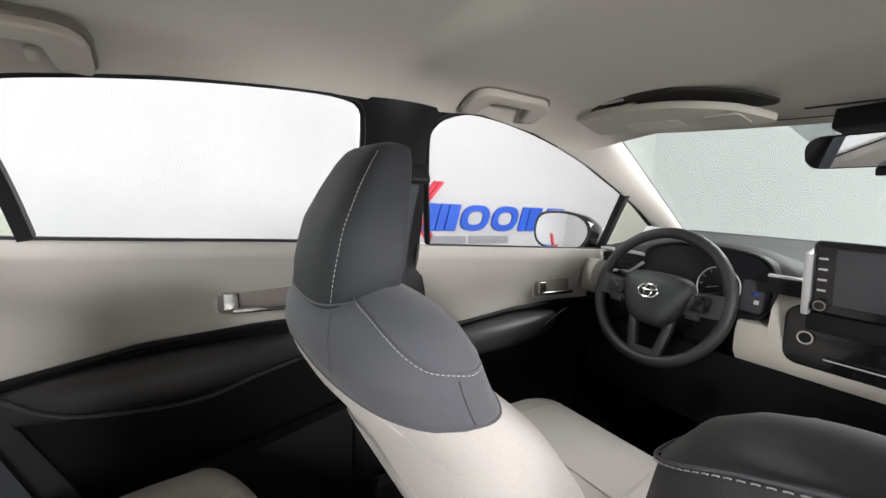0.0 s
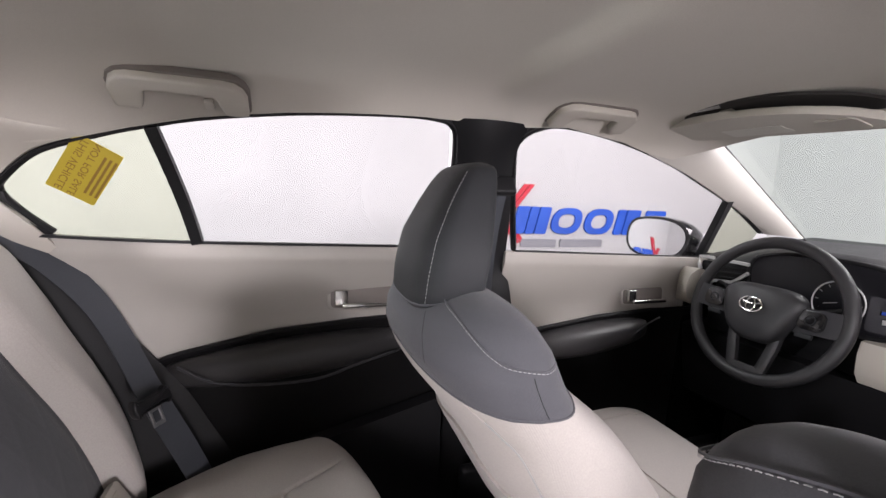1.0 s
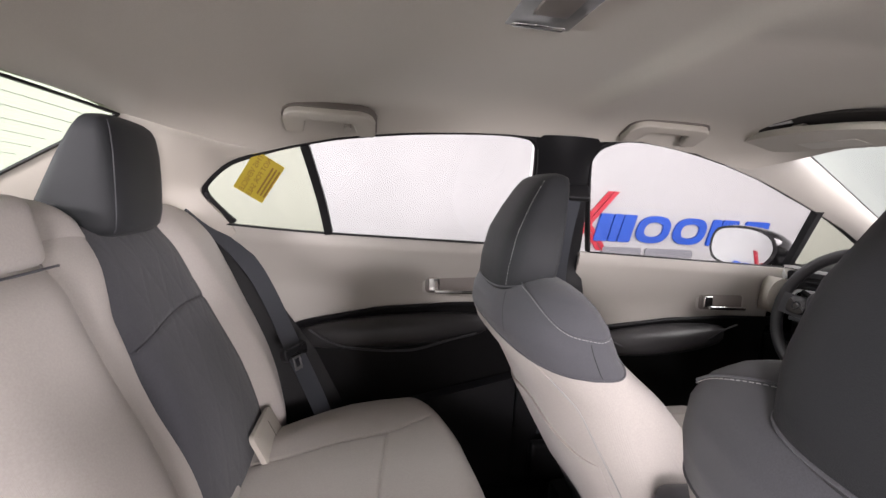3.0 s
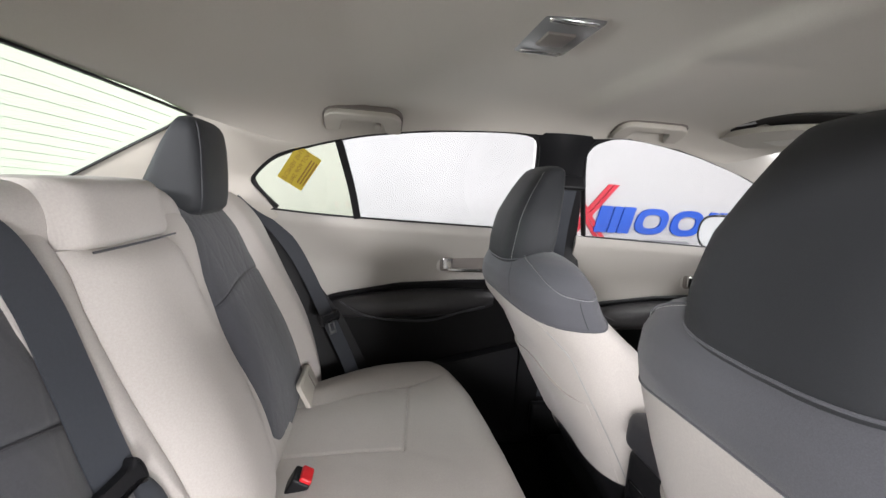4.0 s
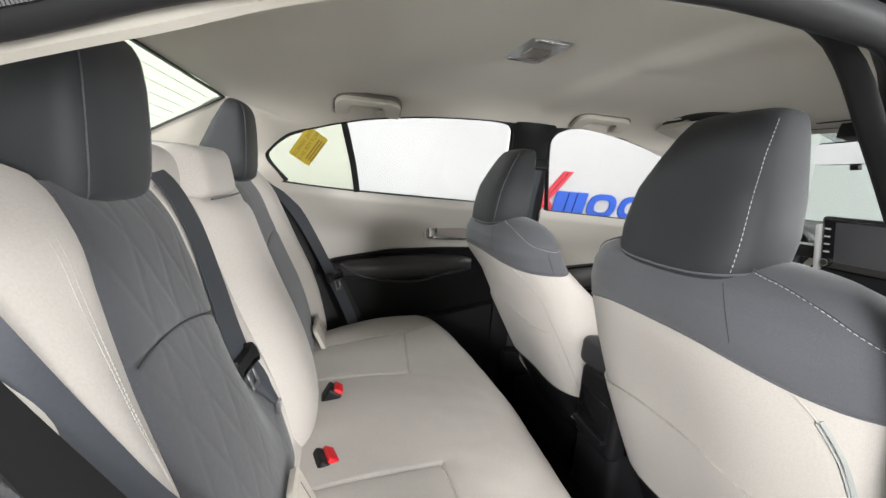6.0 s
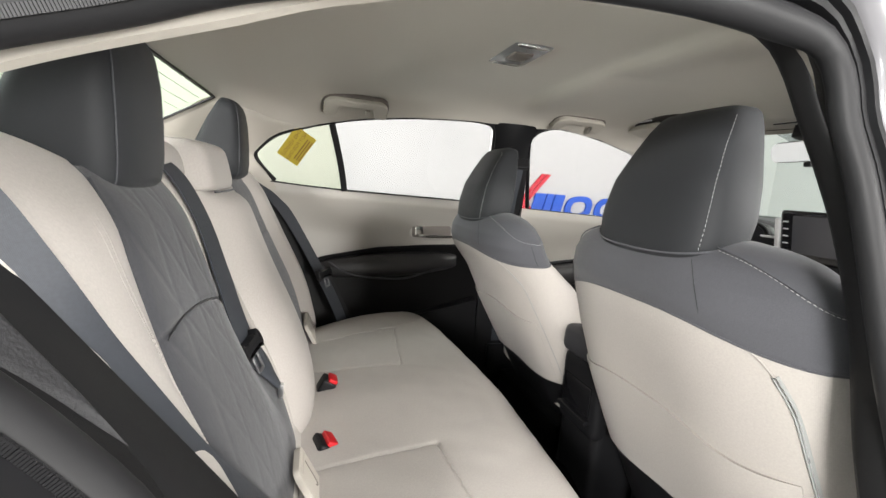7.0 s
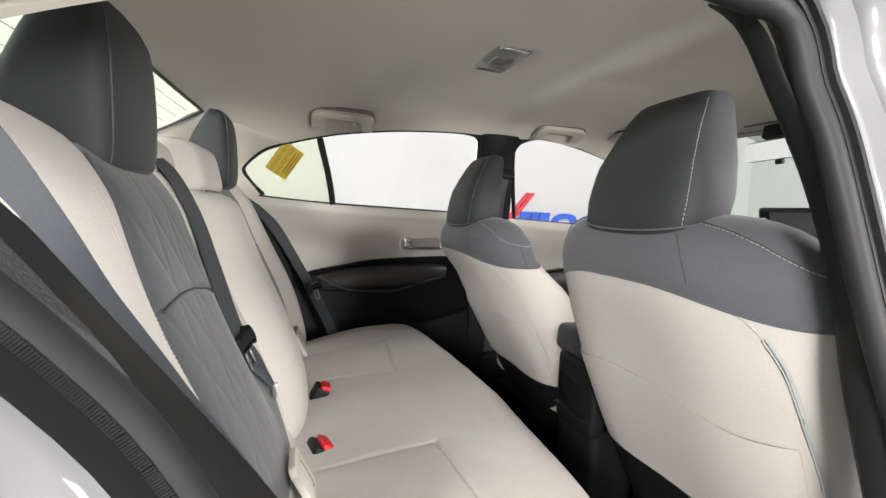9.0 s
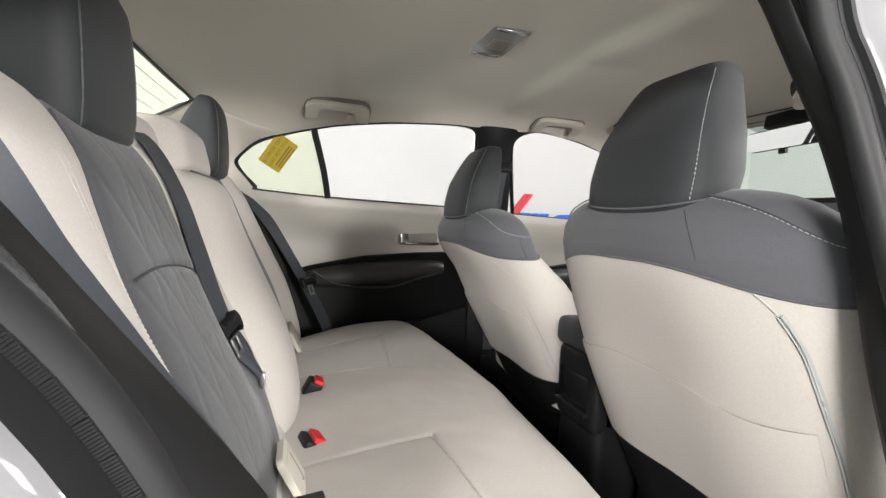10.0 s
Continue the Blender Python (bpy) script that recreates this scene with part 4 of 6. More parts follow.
def mid_out(z, k=-1):
    if k > 0:
        return lerp(z, (0.54, 0.70, 0.80, 0.88, 0.97, 1.10), (0.118, 0.121, 0.123, 0.114, 0.108, 0.100))
    return lerp(z, (0.54, 0.69, 0.84, 0.95, 1.10), (0.090, 0.100, 0.110, 0.115, 0.100))


def panel(name, left, right, z0, z1, pad, mat, label, nu=26, nv=44, quilt=0.0, top=None, tuck=0.0, back=0.10):
    """A padded panel of the backrest between two edge lines."""
    def f(u, v):
        zt = z1 if top is None else z1 + top(u)
        z = z0 + (zt - z0) * v
        y = left(z) + (right(z) - left(z)) * u
        edge = min(u, 1 - u) * abs(right(z) - left(z))
        lift = pad * (0.55 + 0.45 * (1 - math.exp(-edge / 0.016))) * (1 - math.exp(-(min(v, 1 - v) * (zt - z0)) / 0.02)) 
        x = back_base(y, z) + lift
        if quilt:
            p, q = (y + z * 0.34) / 0.056, (y - z * 0.34) / 0.056
            d = min(abs(p - round(p)), abs(q - round(q)))
            x -= quilt * math.exp(-((d / 0.085) ** 2)) * (1.0 if z > 0.87 else 0.6)
            zz = 0.893 - 1.1 * (abs(y) - 0.36) ** 2
            x -= 0.0030 * math.exp(-(((z - zz) / 0.004) ** 2))
        return Vector((x, y, z))
    bm = slab(f, list(np.linspace(0, 1, nu)), list(np.linspace(0, 1, nv)), lambda p, u, v: p + Vector((-back, 0, 0)))
    return part(name, bm, mat, rear, label)


for k in (1, -1):
    panel("bolster", lambda z: k * (ins_out(z) + 0.012 * (k > 0)), lambda z: k * outer_y(z), 0.545, 1.045, 0.014, LIGHT_CLOTH, "pale grey outer backrest bolster", nu=20, top=lambda u: 0.02 * math.sin(math.pi * u))
    panel("insert", lambda z: k * ins_in(z, k), lambda z: k * (ins_out(z) + 0.012 * (k > 0)), 0.53, 1.040, 0.016, INSERT_CLOTH, "dark grey quilted backrest insert", nu=110, nv=180, quilt=0.0006)
    panel("inner_bolster", lambda z: k * mid_out(z, k), lambda z: k * ins_in(z, k), 0.53, 1.045, 0.020, LIGHT_CLOTH, "pale grey inner backrest bolster", nu=16)
    part("seam", sweep([Vector((back_base(k * ins_out(z), z) + 0.006, k * (ins_out(z) + 0.012 * (k > 0)), z)) for z in np.linspace(0.55, 1.03, 30)], circle(0.0016, 6)), INSERT_CLOTH, rear)
    # arched groove across the insert: a dark cord paints the shade in it
    part("arch_seam", sweep([Vector((back_base(k * y, 0.893 - 1.1 * (y - 0.36) ** 2) + 0.0142, k * y, 0.893 - 1.1 * (y - 0.36) ** 2)) for y in np.linspace(ins_in(0.88, k) + 0.012, 0.42, 30)], circle(0.0011, 6)), BLACK_SOFT, rear, "dark cord painting the shade in the arched groove")
    # twin rows of stitches down the bolster
    bm = bmesh.new()
    for off in (0.028, 0.036):
        line = []
        for z in np.linspace(0.57, 1.025, 60):
            y0, y1 = ins_out(z) + 0.012 * (k > 0), outer_y(z)
            y = y0 + off
            edge = min(off, y1 - y)
            lift = 0.014 * (0.55 + 0.45 * (1 - math.exp(-edge / 0.016))) * (1 - math.exp(-min(z - 0.545, 1.045 - z) / 0.02))
            line.append((back_base(k * y, z) + lift + 0.0002, k * y, z))
        stitch_run(line, (0.95, 0, 0.3), bm, 0.0030, 0.0014, 0.00035)
    tagged(part("stitching", bm, LIGHT_CLOTH, rear, "twin rows of pale stitches"), kind="stuff")


def mid_face(u, v):
    z = 0.535 + 0.475 * v
    y = -mid_out(z) + (mid_out(z) + mid_out(z, 1)) * u
    bulge = 0.055 * (1 - abs(2 * u - 1) ** 3.2) * (1 - math.exp(-v / 0.08)) * (1 - 0.5 * math.exp(-(1 - v) / 0.02))
    return Vector((back_base(y, z) + 0.004 + bulge, y, z))


part("centre_panel", slab(mid_face, list(np.linspace(0, 1, 30)), list(np.linspace(0, 1, 50)), lambda p, u, v: Vector((-0.72 + 0.2 * (1 - v), p.y, p.z))), LIGHT_CLOTH, rear, "pale grey padded centre panel")


def mid_pad(a, v):
    """The raised centre head pad, its front leaning back a little."""
    y = -0.099 + 0.198 * v
    e = max(0.02, 1 - abs(2 * v - 1) ** 9) ** 0.3
    c, s = power(math.cos(a), 0.40), power(math.sin(a), 0.40)
    z = 1.048 + 0.041 * s * (0.90 + 0.10 * e)
    return Vector((-0.624 - 0.22 * (z - 1.048) + 0.052 * c * e + 0.004 * math.sin(math.pi * v) * (c > 0), y, z))


def top_roll(a, v):
    """The rounded top of the backrest between the headrests."""
    y = -0.215 + 0.43 * v
    e = max(0.02, 1 - abs(2 * v - 1) ** 8) ** 0.35
    c, s = power(math.cos(a), 0.62), power(math.sin(a), 0.62)
    return Vector((-0.668 + 0.064 * c, y, 1.014 + (0.066 + 0.006 * math.cos(2.4 * (v - 0.5))) * s * e))


part("top_roll", closed_loft(top_roll, 36, list(np.linspace(0, 1, 32))), LIGHT_CLOTH, rear, "pale grey rounded top of the backrest")
part("centre_pad", closed_loft(mid_pad, 40, list(np.linspace(0, 1, 34))), LIGHT_CLOTH, rear, "pale grey raised centre head pad")
part("pad_seam", sweep([Vector((-0.5635 + 0.003 * math.sin(math.pi * v), -0.094 + 0.188 * v, 1.0085)) for v in np.linspace(0, 1, 20)], circle(0.0016, 6)), INSERT_CLOTH, rear)
# shell behind the panels
part("back_shell", box(0.10, 1.12, 0.52, pose(-0.665, 0, 0.76, 0, -18.8, 0), 0.02), LIGHT_CLOTH, rear)


def rear_head(a, t, grow=0.0):
    """Rear headrest: a broad flat front face and a wedge that thins towards the top."""
    hz = (1.022, 1.027, 1.036, 1.060, 1.105, 1.150, 1.180, 1.194, 1.202, 1.206)
    front = (-0.600, -0.588, -0.580, -0.577, -0.578, -0.581, -0.586, -0.592, -0.600, -0.612)
    back = (-0.676, -0.690, -0.698, -0.694, -0.672, -0.651, -0.634, -0.626, -0.621, -0.617)
    half = (0.060, 0.072, 0.079, 0.083, 0.084, 0.082, 0.079, 0.073, 0.061, 0.034)
    f, b, w = (lerp(t, hz, q) for q in (front, back, half))
    c, s = power(math.cos(a), 0.36), power(math.sin(a), 0.40)
    return Vector(((f + b) / 2 + ((f - b) / 2 + grow) * c + 0.006 * (1 - s * s) * max(0.0, c), (w * (1 - 0.04 * c) + grow) * s, t))


for k in (1, -1):
    hr = part("headrest", closed_loft(rear_head, 56, [1.022, 1.024, 1.027, 1.031, 1.036, 1.043] + list(np.linspace(1.052, 1.17, 14)) + [1.176, 1.182, 1.188, 1.193, 1.197, 1.201, 1.204, 1.206]), DARK_VINYL, rear, "dark grey rear headrest")
    hr.location = (0.0, 0.303, 0.0) if k > 0 else (-0.016, -0.288, -0.010)
    for q in (1, -1):
        part("seam", sweep([rear_head(q * radians(38), t, 0.0006) for t in np.linspace(1.03, 1.196, 24)], circle(0.0008, 5)), DARK_CLOTH, hr)


# rear cushion: one soft sheet with seams drawn in
def seat_front(y):
    return 0.035 - 0.16 * abs(y) ** 2.2 - 0.10 * max(0, abs(y) - 0.42) ** 1.2 * 3


def seat_side(x):
    return lerp(x, (-0.46, -0.35, -0.25, -0.1, 0.0, 0.05), (0.47, 0.53, 0.575, 0.60, 0.58, 0.56))


def seam_drop(x, y):
    a = abs(y)
    d1 = abs(a - (0.170 + 0.06 * max(0, -0.185 - x))) if x < -0.185 else math.hypot(x + 0.185, a - 0.17)
    edge = lerp(x, (-0.46, -0.36, -0.287, -0.169, -0.079, 0.0), (0.35, 0.371, 0.397, 0.419, 0.465, 0.51))
    d2 = abs(x + 0.185 - 0.10 * max(0, a - 0.17)) if 0.17 < a < edge else min(math.hypot(x + 0.185, a - 0.17), 0.05 + a)
    d4 = abs(a - edge) + 0.4 * max(0.0, x + 0.06)
    d3 = math.hypot(abs(a - 0.17 + 0.5 * (x + 0.185)), 0) if -0.185 < x < -0.08 else 1
    return 0.0042 * (math.exp(-((d1 / 0.0026) ** 2)) + math.exp(-((d2 / 0.0026) ** 2)) + math.exp(-((d4 / 0.0026) ** 2))) + 0.0018 * (math.exp(-d1 / 0.03) + math.exp(-d2 / 0.03)) + 0.0005 * math.exp(-((d3 / 0.01) ** 2))


def cushion_point(u, v):
    """u across from -1 to 1, v from the backrest forward and down."""
    x0 = -0.46
    yy = u * 0.60
    xf = seat_front(yy)
    t = min(v, 1.0)
    x = x0 + (xf - x0) * t
    y = u * seat_side(x)
    z = 0.560 + 0.030 * math.sin(min(1.0, t / 0.85) * math.pi * 0.5) + 0.012 * math.exp(-((abs(y) - 0.0) / 0.09) ** 2) * 0.4
    z += 0.012 * math.exp(-(((abs(u) - 0.86) / 0.12) ** 2)) - 0.05 * max(0.0, abs(u) - 0.90) ** 1.5 * 20 * 0.2
    z -= seam_drop(x, y)
    z += 0.0025 * noise.noise(Vector((x * 9, y * 9, 0.3))) + 0.0012 * noise.noise(Vector((x * 25, y * 25, 1.3)))
    # rolled front edge
    r = 0.055
    if t > 0.86:
        q = (t - 0.86) / 0.14
        z -= r * (1 - math.sqrt(max(0, 1 - q ** 2.4)))
    if v > 1:
        z = z - (v - 1) * 0.9
        x = xf - 0.05 * (v - 1)
    if abs(u) > 0.97:
        z -= 0.05 * (abs(u) - 0.97) / 0.03
    return Vector((x, y, z))


vv = list(np.linspace(0, 0.86, 150)) + list(np.linspace(0.868, 1.0, 18)) + [1.03, 1.08, 1.15, 1.22]
uu = list(np.linspace(-1, 1, 340))
part("cushion", slab(cushion_point, uu, vv, lambda p, u, v: Vector((p.x - (0.05 if v > 0.9 else 0), p.y * 0.99, 0.36))), LIGHT_CLOTH, rear, "pale grey stitched rear seat cushion")

# child seat anchor covers between cushion and backrest
for y, w in ((-0.235, 0.070), (0.420, 0.130)):
    cov = thing("anchor_cover", "pale plastic anchor cover tucked between cushion and backrest", "anchor cover", "anchor covers", at=(-0.412, y, 0.585))
    m = frame_of((0, 0, 0), (0, 1, 0), (-0.5, 0, 1))
    part("plate", prism(rounded(w, 0.085, 0.012), 0.010, m, 0.003), PALE_PLASTIC, cov)
    hook = [(w * 0.16, 0.026), (w * 0.16, -0.010), (w * 0.10, -0.019), (w * 0.02, -0.014)]
    part("mark", sweep([m @ Vector((a, b, 0.0102)) for a, b in spline(hook, 16)], circle(0.0011, 6), up=(1, 0, 0.5)), JOINT, cov, "moulded hook mark")
    part("lip", sweep([m @ Vector((a, 0.030, 0.0098)) for a in (-w * 0.36, 0.0, w * 0.36)], circle(0.0015, 6), up=(1, 0, 0.5)), PALE_PLASTIC, cov)
strip = part("hinge_strip", box(0.05, 0.62, 0.07, pose(-0.455, -0.01, 0.575, 0, -25, 0), 0.015, 3), LIGHT_CLOTH)
tagged(strip, "pale cloth strip between rear cushion and backrest", "seat trim")


# buckles
def buckle(x, y, z, turn, size):
    b = thing("belt_buckle", "black seat belt buckle with a red release button", "seat belt buckle", "rear belt buckles", at=(x, y, z))
    b.rotation_euler = (0, radians(28), radians(turn))
    b.scale = (size, size * 1.1, size)
    part("housing", box(0.030, 0.034, 0.062, Matrix.Translation((0, 0, -0.018)), 0.005, 3), BLACK_PLASTIC, b)
    part("button", box(0.019, 0.030, 0.014, Matrix.Translation((0.0045, 0, 0.012)), 0.003, 3), RED, b, "red plastic release button")
    part("lettering", box(0.002, 0.020, 0.003, Matrix.Translation((0.0138, 0, 0.012)), 0.0005), THREAD, b, "worn white marking")
    part("stalk", box(0.012, 0.026, 0.06, Matrix.Translation((-0.004, 0, -0.06)), 0.003), BLACK_PLASTIC, b)
    return b


buckle(-0.372, 0.095, 0.577, 0, 1.1)
buckle(-0.384, -0.112, 0.555, 14, 1.28)


# belts: webbing with a sliding tongue
def seat_belt(name, label, pts, tongue_at, normal, flat=0.047, face=None):
    belt = thing(name, label, "seat belt", "rear seat belts")
    nrm = Vector(normal).normalized()
    part("webbing", sweep(spline(pts, 70), strap(flat, 0.0022), up=lambda i: Vector(face or normal).lerp(nrm, (i / 69) ** 1.5).normalized()), WEBBING, belt, "dark woven belt webbing")
    q, ahead = Vector(tongue_at[0]), Vector(tongue_at[1]).normalized()
    m = frame_of(q, ahead.cross(nrm), ahead)
    lobe = [(-0.024, -0.010), (0.024, -0.010), (0.034, -0.016), (0.042, -0.006), (0.041, 0.010), (0.033, 0.017), (0.022, 0.011), (-0.022, 0.011), (-0.033, 0.017), (-0.041, 0.010), (-0.042, -0.006), (-0.034, -0.016)]
    k = flat / 0.060
    part("tongue_cover", prism([(x * k, y) for x, y in spline(lobe, 48, True)], 0.015, m @ Matrix.Translation((0, 0, -0.004)), 0.005, 3), BLACK_PLASTIC, belt, "black plastic tongue cover")
    bm = bmesh.new()
    for sx in (-0.0105, 0.0105):
        box(0.005, 0.030, 0.003, m @ Matrix.Translation((sx * 0.8, 0.027, 0.005)), 0.001, 1, bm)
    for sy_ in (0.014, 0.041):
        box(0.022, 0.007, 0.003, m @ Matrix.Translation((0, sy_, 0.005)), 0.001, 1, bm)
    part("tongue", bm, DULL_STEEL, belt, "dull steel belt tongue")
    return belt


seat_belt("seat_belt", "dark centre seat belt hanging over the backrest with a steel tongue",
          [(-0.66, -0.176, 1.070), (-0.602, -0.178, 1.042), (-0.566, -0.176, 0.98), (-0.540, -0.174, 0.90), (-0.520, -0.172, 0.83), (-0.505, -0.172, 0.785)],
          ((-0.502, -0.186, 0.786), (0.36, 0.05, -0.93)), (0.90, -0.25, 0.33), face=(0.92, -0.08, 0.40))
cap = part("belt_end", closed_loft(lambda a, v: Vector((-0.509 + 0.050 * v, -0.170 + 0.022 * v, 0.788 - 0.088 * v)) + Vector((0.95, -0.30, 0.2)) * (0.008 * math.cos(a) * (1 - 0.5 * v)) + Vector((0.30, 0.95, 0.0)) * (0.026 * (0.75 + 0.25 * math.sin(math.pi * min(1, v * 1.4)) - 0.5 * v ** 3) * math.sin(a)), 16, list(np.linspace(0, 1, 8))), WEBBING)
tagged(cap, "dark folded belt end with its small metal clip", "seat belt")
part("clip", box(0.008, 0.012, 0.022, Matrix.Translation((-0.456, -0.147, 0.693)), 0.002), STEEL, cap)
seat_belt("seat_belt", "dark outer seat belt hanging beside the rear backrest",
          [(-0.62, 0.545, 1.03), (-0.565, 0.592, 1.0), (-0.50, 0.612, 0.92), (-0.45, 0.602, 0.84), (-0.385, 0.555, 0.73), (-0.33, 0.54, 0.62), (-0.30, 0.545, 0.54)],
          ((-0.378, 0.512, 0.742), (0.28, -0.08, -1.0)), (0.75, -0.6, 0.25))
# the belt beside the open doorway lies flat over the bolster and turns on edge as it crosses the insert
side_belt = thing("seat_belt", "blue-grey outer seat belt over the bolster beside the open doorway", "seat belt", "rear seat belts")
inner = spline([(-0.600, -0.545, 1.055), (-0.581, -0.535, 1.020), (-0.569, -0.530, 0.995), (-0.557, -0.525, 0.969), (-0.543, -0.512, 0.930), (-0.528, -0.508, 0.902), (-0.512, -0.504, 0.873), (-0.496, -0.496, 0.840), (-0.480, -0.480, 0.803), (-0.460, -0.430, 0.735), (-0.440, -0.360, 0.650)], 60)
outer = spline([(-0.632, -0.556, 1.030), (-0.612, -0.554, 1.003), (-0.598, -0.553, 0.984), (-0.580, -0.552, 0.960), (-0.556, -0.551, 0.926), (-0.540, -0.549, 0.903), (-0.520, -0.545, 0.875), (-0.498, -0.533, 0.838), (-0.481, -0.505, 0.792), (-0.454, -0.436, 0.727), (-0.434, -0.364, 0.644)], 60)
part("webbing", slab(lambda u, v: Vector(inner[int(u)]) * (1 - v) + Vector(outer[int(u)]) * v, list(range(60)), list(np.linspace(0, 1, 7)), lambda p, u, v: p + Vector((-0.0020, 0.0008, 0))), WEBBING, side_belt, "blue-grey woven belt webbing")
part("belt_guide", closed_loft(lambda a, v: Vector((-0.432 + 0.055 * v + 0.014 * math.cos(a) * (1 - 0.6 * v * v), -0.352 - 0.075 * (1 - v) + 0.010 * math.sin(a), 0.655 - 0.045 * v + 0.017 * math.sin(a))), 18, [0.0, 0.05, 0.2, 0.4, 0.6, 0.8, 0.95, 1.0]), BLACK_PLASTIC, side_belt, "black plastic belt latch")

# side trims beside the rear backrest: a face along the bolster, a nose, and a return towards the door seal
def nose_x(z, k):
    if k > 0:
        return lerp(z, (0.42, 0.55, 0.7, 0.80, 0.875, 0.948, 1.0, 1.04), (-0.20, -0.27, -0.345, -0.418, -0.470, -0.520, -0.558, -0.587))
    return lerp(z, (0.42, 0.55, 0.7, 0.80, 0.827, 0.874, 0.916, 0.955, 0.989, 1.04), (-0.20, -0.285, -0.383, -0.449, -0.468, -0.502, -0.533, -0.561, -0.586, -0.622))


def nose_y(z, k):
    return lerp(z, (0.42, 0.9, 1.04), (0.64, 0.625, 0.605)) if k > 0 else lerp(z, (0.42, 0.8, 1.04), (0.565, 0.542, 0.541))


def lip(z, k):
    if k > 0:
        return lerp(z, (0.42, 0.55, 0.7, 0.8, 0.875, 0.948, 1.0, 1.04), (-0.255, -0.325, -0.405, -0.455, -0.497, -0.557, -0.612, -0.630)), 0.664
    return lerp(z, (0.42, 0.512, 0.644, 0.763, 0.866, 0.922, 0.970, 1.015, 1.04), (-0.29, -0.340, -0.397, -0.444, -0.492, -0.533, -0.577, -0.612, -0.626)), 0.616


def trim_point(u, z, k):
    x0, x1 = -0.60 - 0.05 * (z - 0.42) / 0.62, nose_x(z, k)
    y0, y1 = outer_y(z) - 0.01, nose_y(z, k)
    if u <= 0.72:
        s = u / 0.72
        return Vector((x0 + (x1 - x0) * s, k * (y0 + (y1 - y0) * s ** 0.6 - (0.012 if k > 0 else 0.0) * math.sin(math.pi * s)), z))
    q = (u - 0.72) / 0.28
    xl, yl = lip(z, k)
    return Vector((x1 + (xl - x1) * q + 0.006 * math.sin(math.pi * q), k * (y1 + (yl - y1) * q ** 0.8), z - 0.006 * q))


for k in (1, -1):
    ob = part("side_trim", slab(lambda u, v: trim_point(u, 0.42 + 0.62 * v, k), list(np.linspace(0, 0.72, 16)) + list(np.linspace(0.74, 1, 14)), list(np.linspace(0, 1, 40)), lambda p, u, v: p + Vector((-0.004, k * 0.012, 0))), GREY_TRIM)
    tagged(ob, "black plastic trim panel beside the rear backrest", "side trim", kind="structure")


# raised wedge moulded into the trim beside the open doorway
def wedge(u, v):
    q = 0.55 + u * (-0.20 + 0.50 * v)
    z = 0.894 + u * (0.098 - 0.030 * v)
    rise = 0.0035 * min(1.0, 8 * min(v, 1 - v) * u + 0.1)
    return trim_point(0.72 + 0.28 * q, z, -1) + Vector((0.75, -0.35, 0.55)) * rise


# real raised facet; its paler skin paints the light falling on it
ob = part("trim_wedge", slab(wedge, list(np.linspace(0, 1, 22)), list(np.linspace(0, 1, 13)), lambda p, u, v: p + Vector((-0.006, 0.002, -0.003))), WEDGE_SKIN)
tagged(ob, "grained wedge moulded into the side trim, painted paler as if catching light", "side trim", kind="structure")

# ---- steering wheel ----
wheel = thing("steering_wheel", "black three-spoke steering wheel with silver accents", "steering wheel", at=(0.938, 0.389, 0.872))
wheel.rotation_euler = (0, radians(15), 0)


def rim_point(a, r=0.172):
    return Vector((0, r * math.sin(a), r * math.cos(a) * 0.985))


part("rim", sweep([rim_point(2 * math.pi * i / 72) for i in range(72)], circle(0.0150, 14, 0.9), closed=True, up=(1, 0, 0)), WHEEL_SKIN, wheel, "black leather-look rim")


def hub(a, v):
    r = lerp(v, (0, 0.25, 0.6, 0.85, 1), (0.086, 0.085, 0.080, 0.068, 0.03))
    y, z = power(math.sin(a), 0.62) * r, power(math.cos(a), 0.62) * r * 0.82
    return Vector((-0.005 - 0.038 * v, y * (0.98 + 0.30 * z / 0.07) - 0.002, z - 0.010))


part("airbag_cover", closed_loft(hub, 40, list(np.linspace(0, 1, 10))), WHEEL_SKIN, wheel, "matt black airbag cover")
for k in (1, -1):
    part("spoke", sweep([Vector((0.006, k * 0.06, -0.006)), Vector((-0.006, k * 0.105, 0.0)), Vector((-0.002, k * 0.165, 0.004))], strap(0.056, 0.018), up=(1, 0, 0)), BLACK_SOFT, wheel)
    part("lower_spoke", sweep([Vector((-0.004, k * 0.052, -0.035)), Vector((0.000, k * 0.046, -0.09)), Vector((0.002, k * 0.034, -0.145)), Vector((0.002, k * 0.030, -0.172))], [(-0.013, -0.006), (0.013, -0.006), (0.011, 0.004), (0.006, 0.008), (-0.006, 0.008), (-0.011, 0.004)], up=(-1, 0, 0)), WHEEL_SKIN, wheel)
    pad = part("switch_pad", prism(rounded(0.052, 0.044, 0.014), 0.010, frame_of((-0.010, k * 0.112, 0.002), (0, -1, 0), (0, 0, 1)), 0.003), BLACK_GLOSS, wheel, "glossy switch pad")
    part("ring", sweep([Vector((-0.021, k * 0.112 + 0.010 * math.sin(a), 0.002 + 0.010 * math.cos(a))) for a in np.linspace(0, 2 * math.pi, 20, endpoint=False)], circle(0.0014, 6), closed=True, up=(1, 0, 0)), DARK_VINYL, pad)
    part("button", box(0.006, 0.034, 0.011, Matrix.Translation((-0.014, k * 0.105, -0.034)), 0.002), DARK_VINYL, wheel)
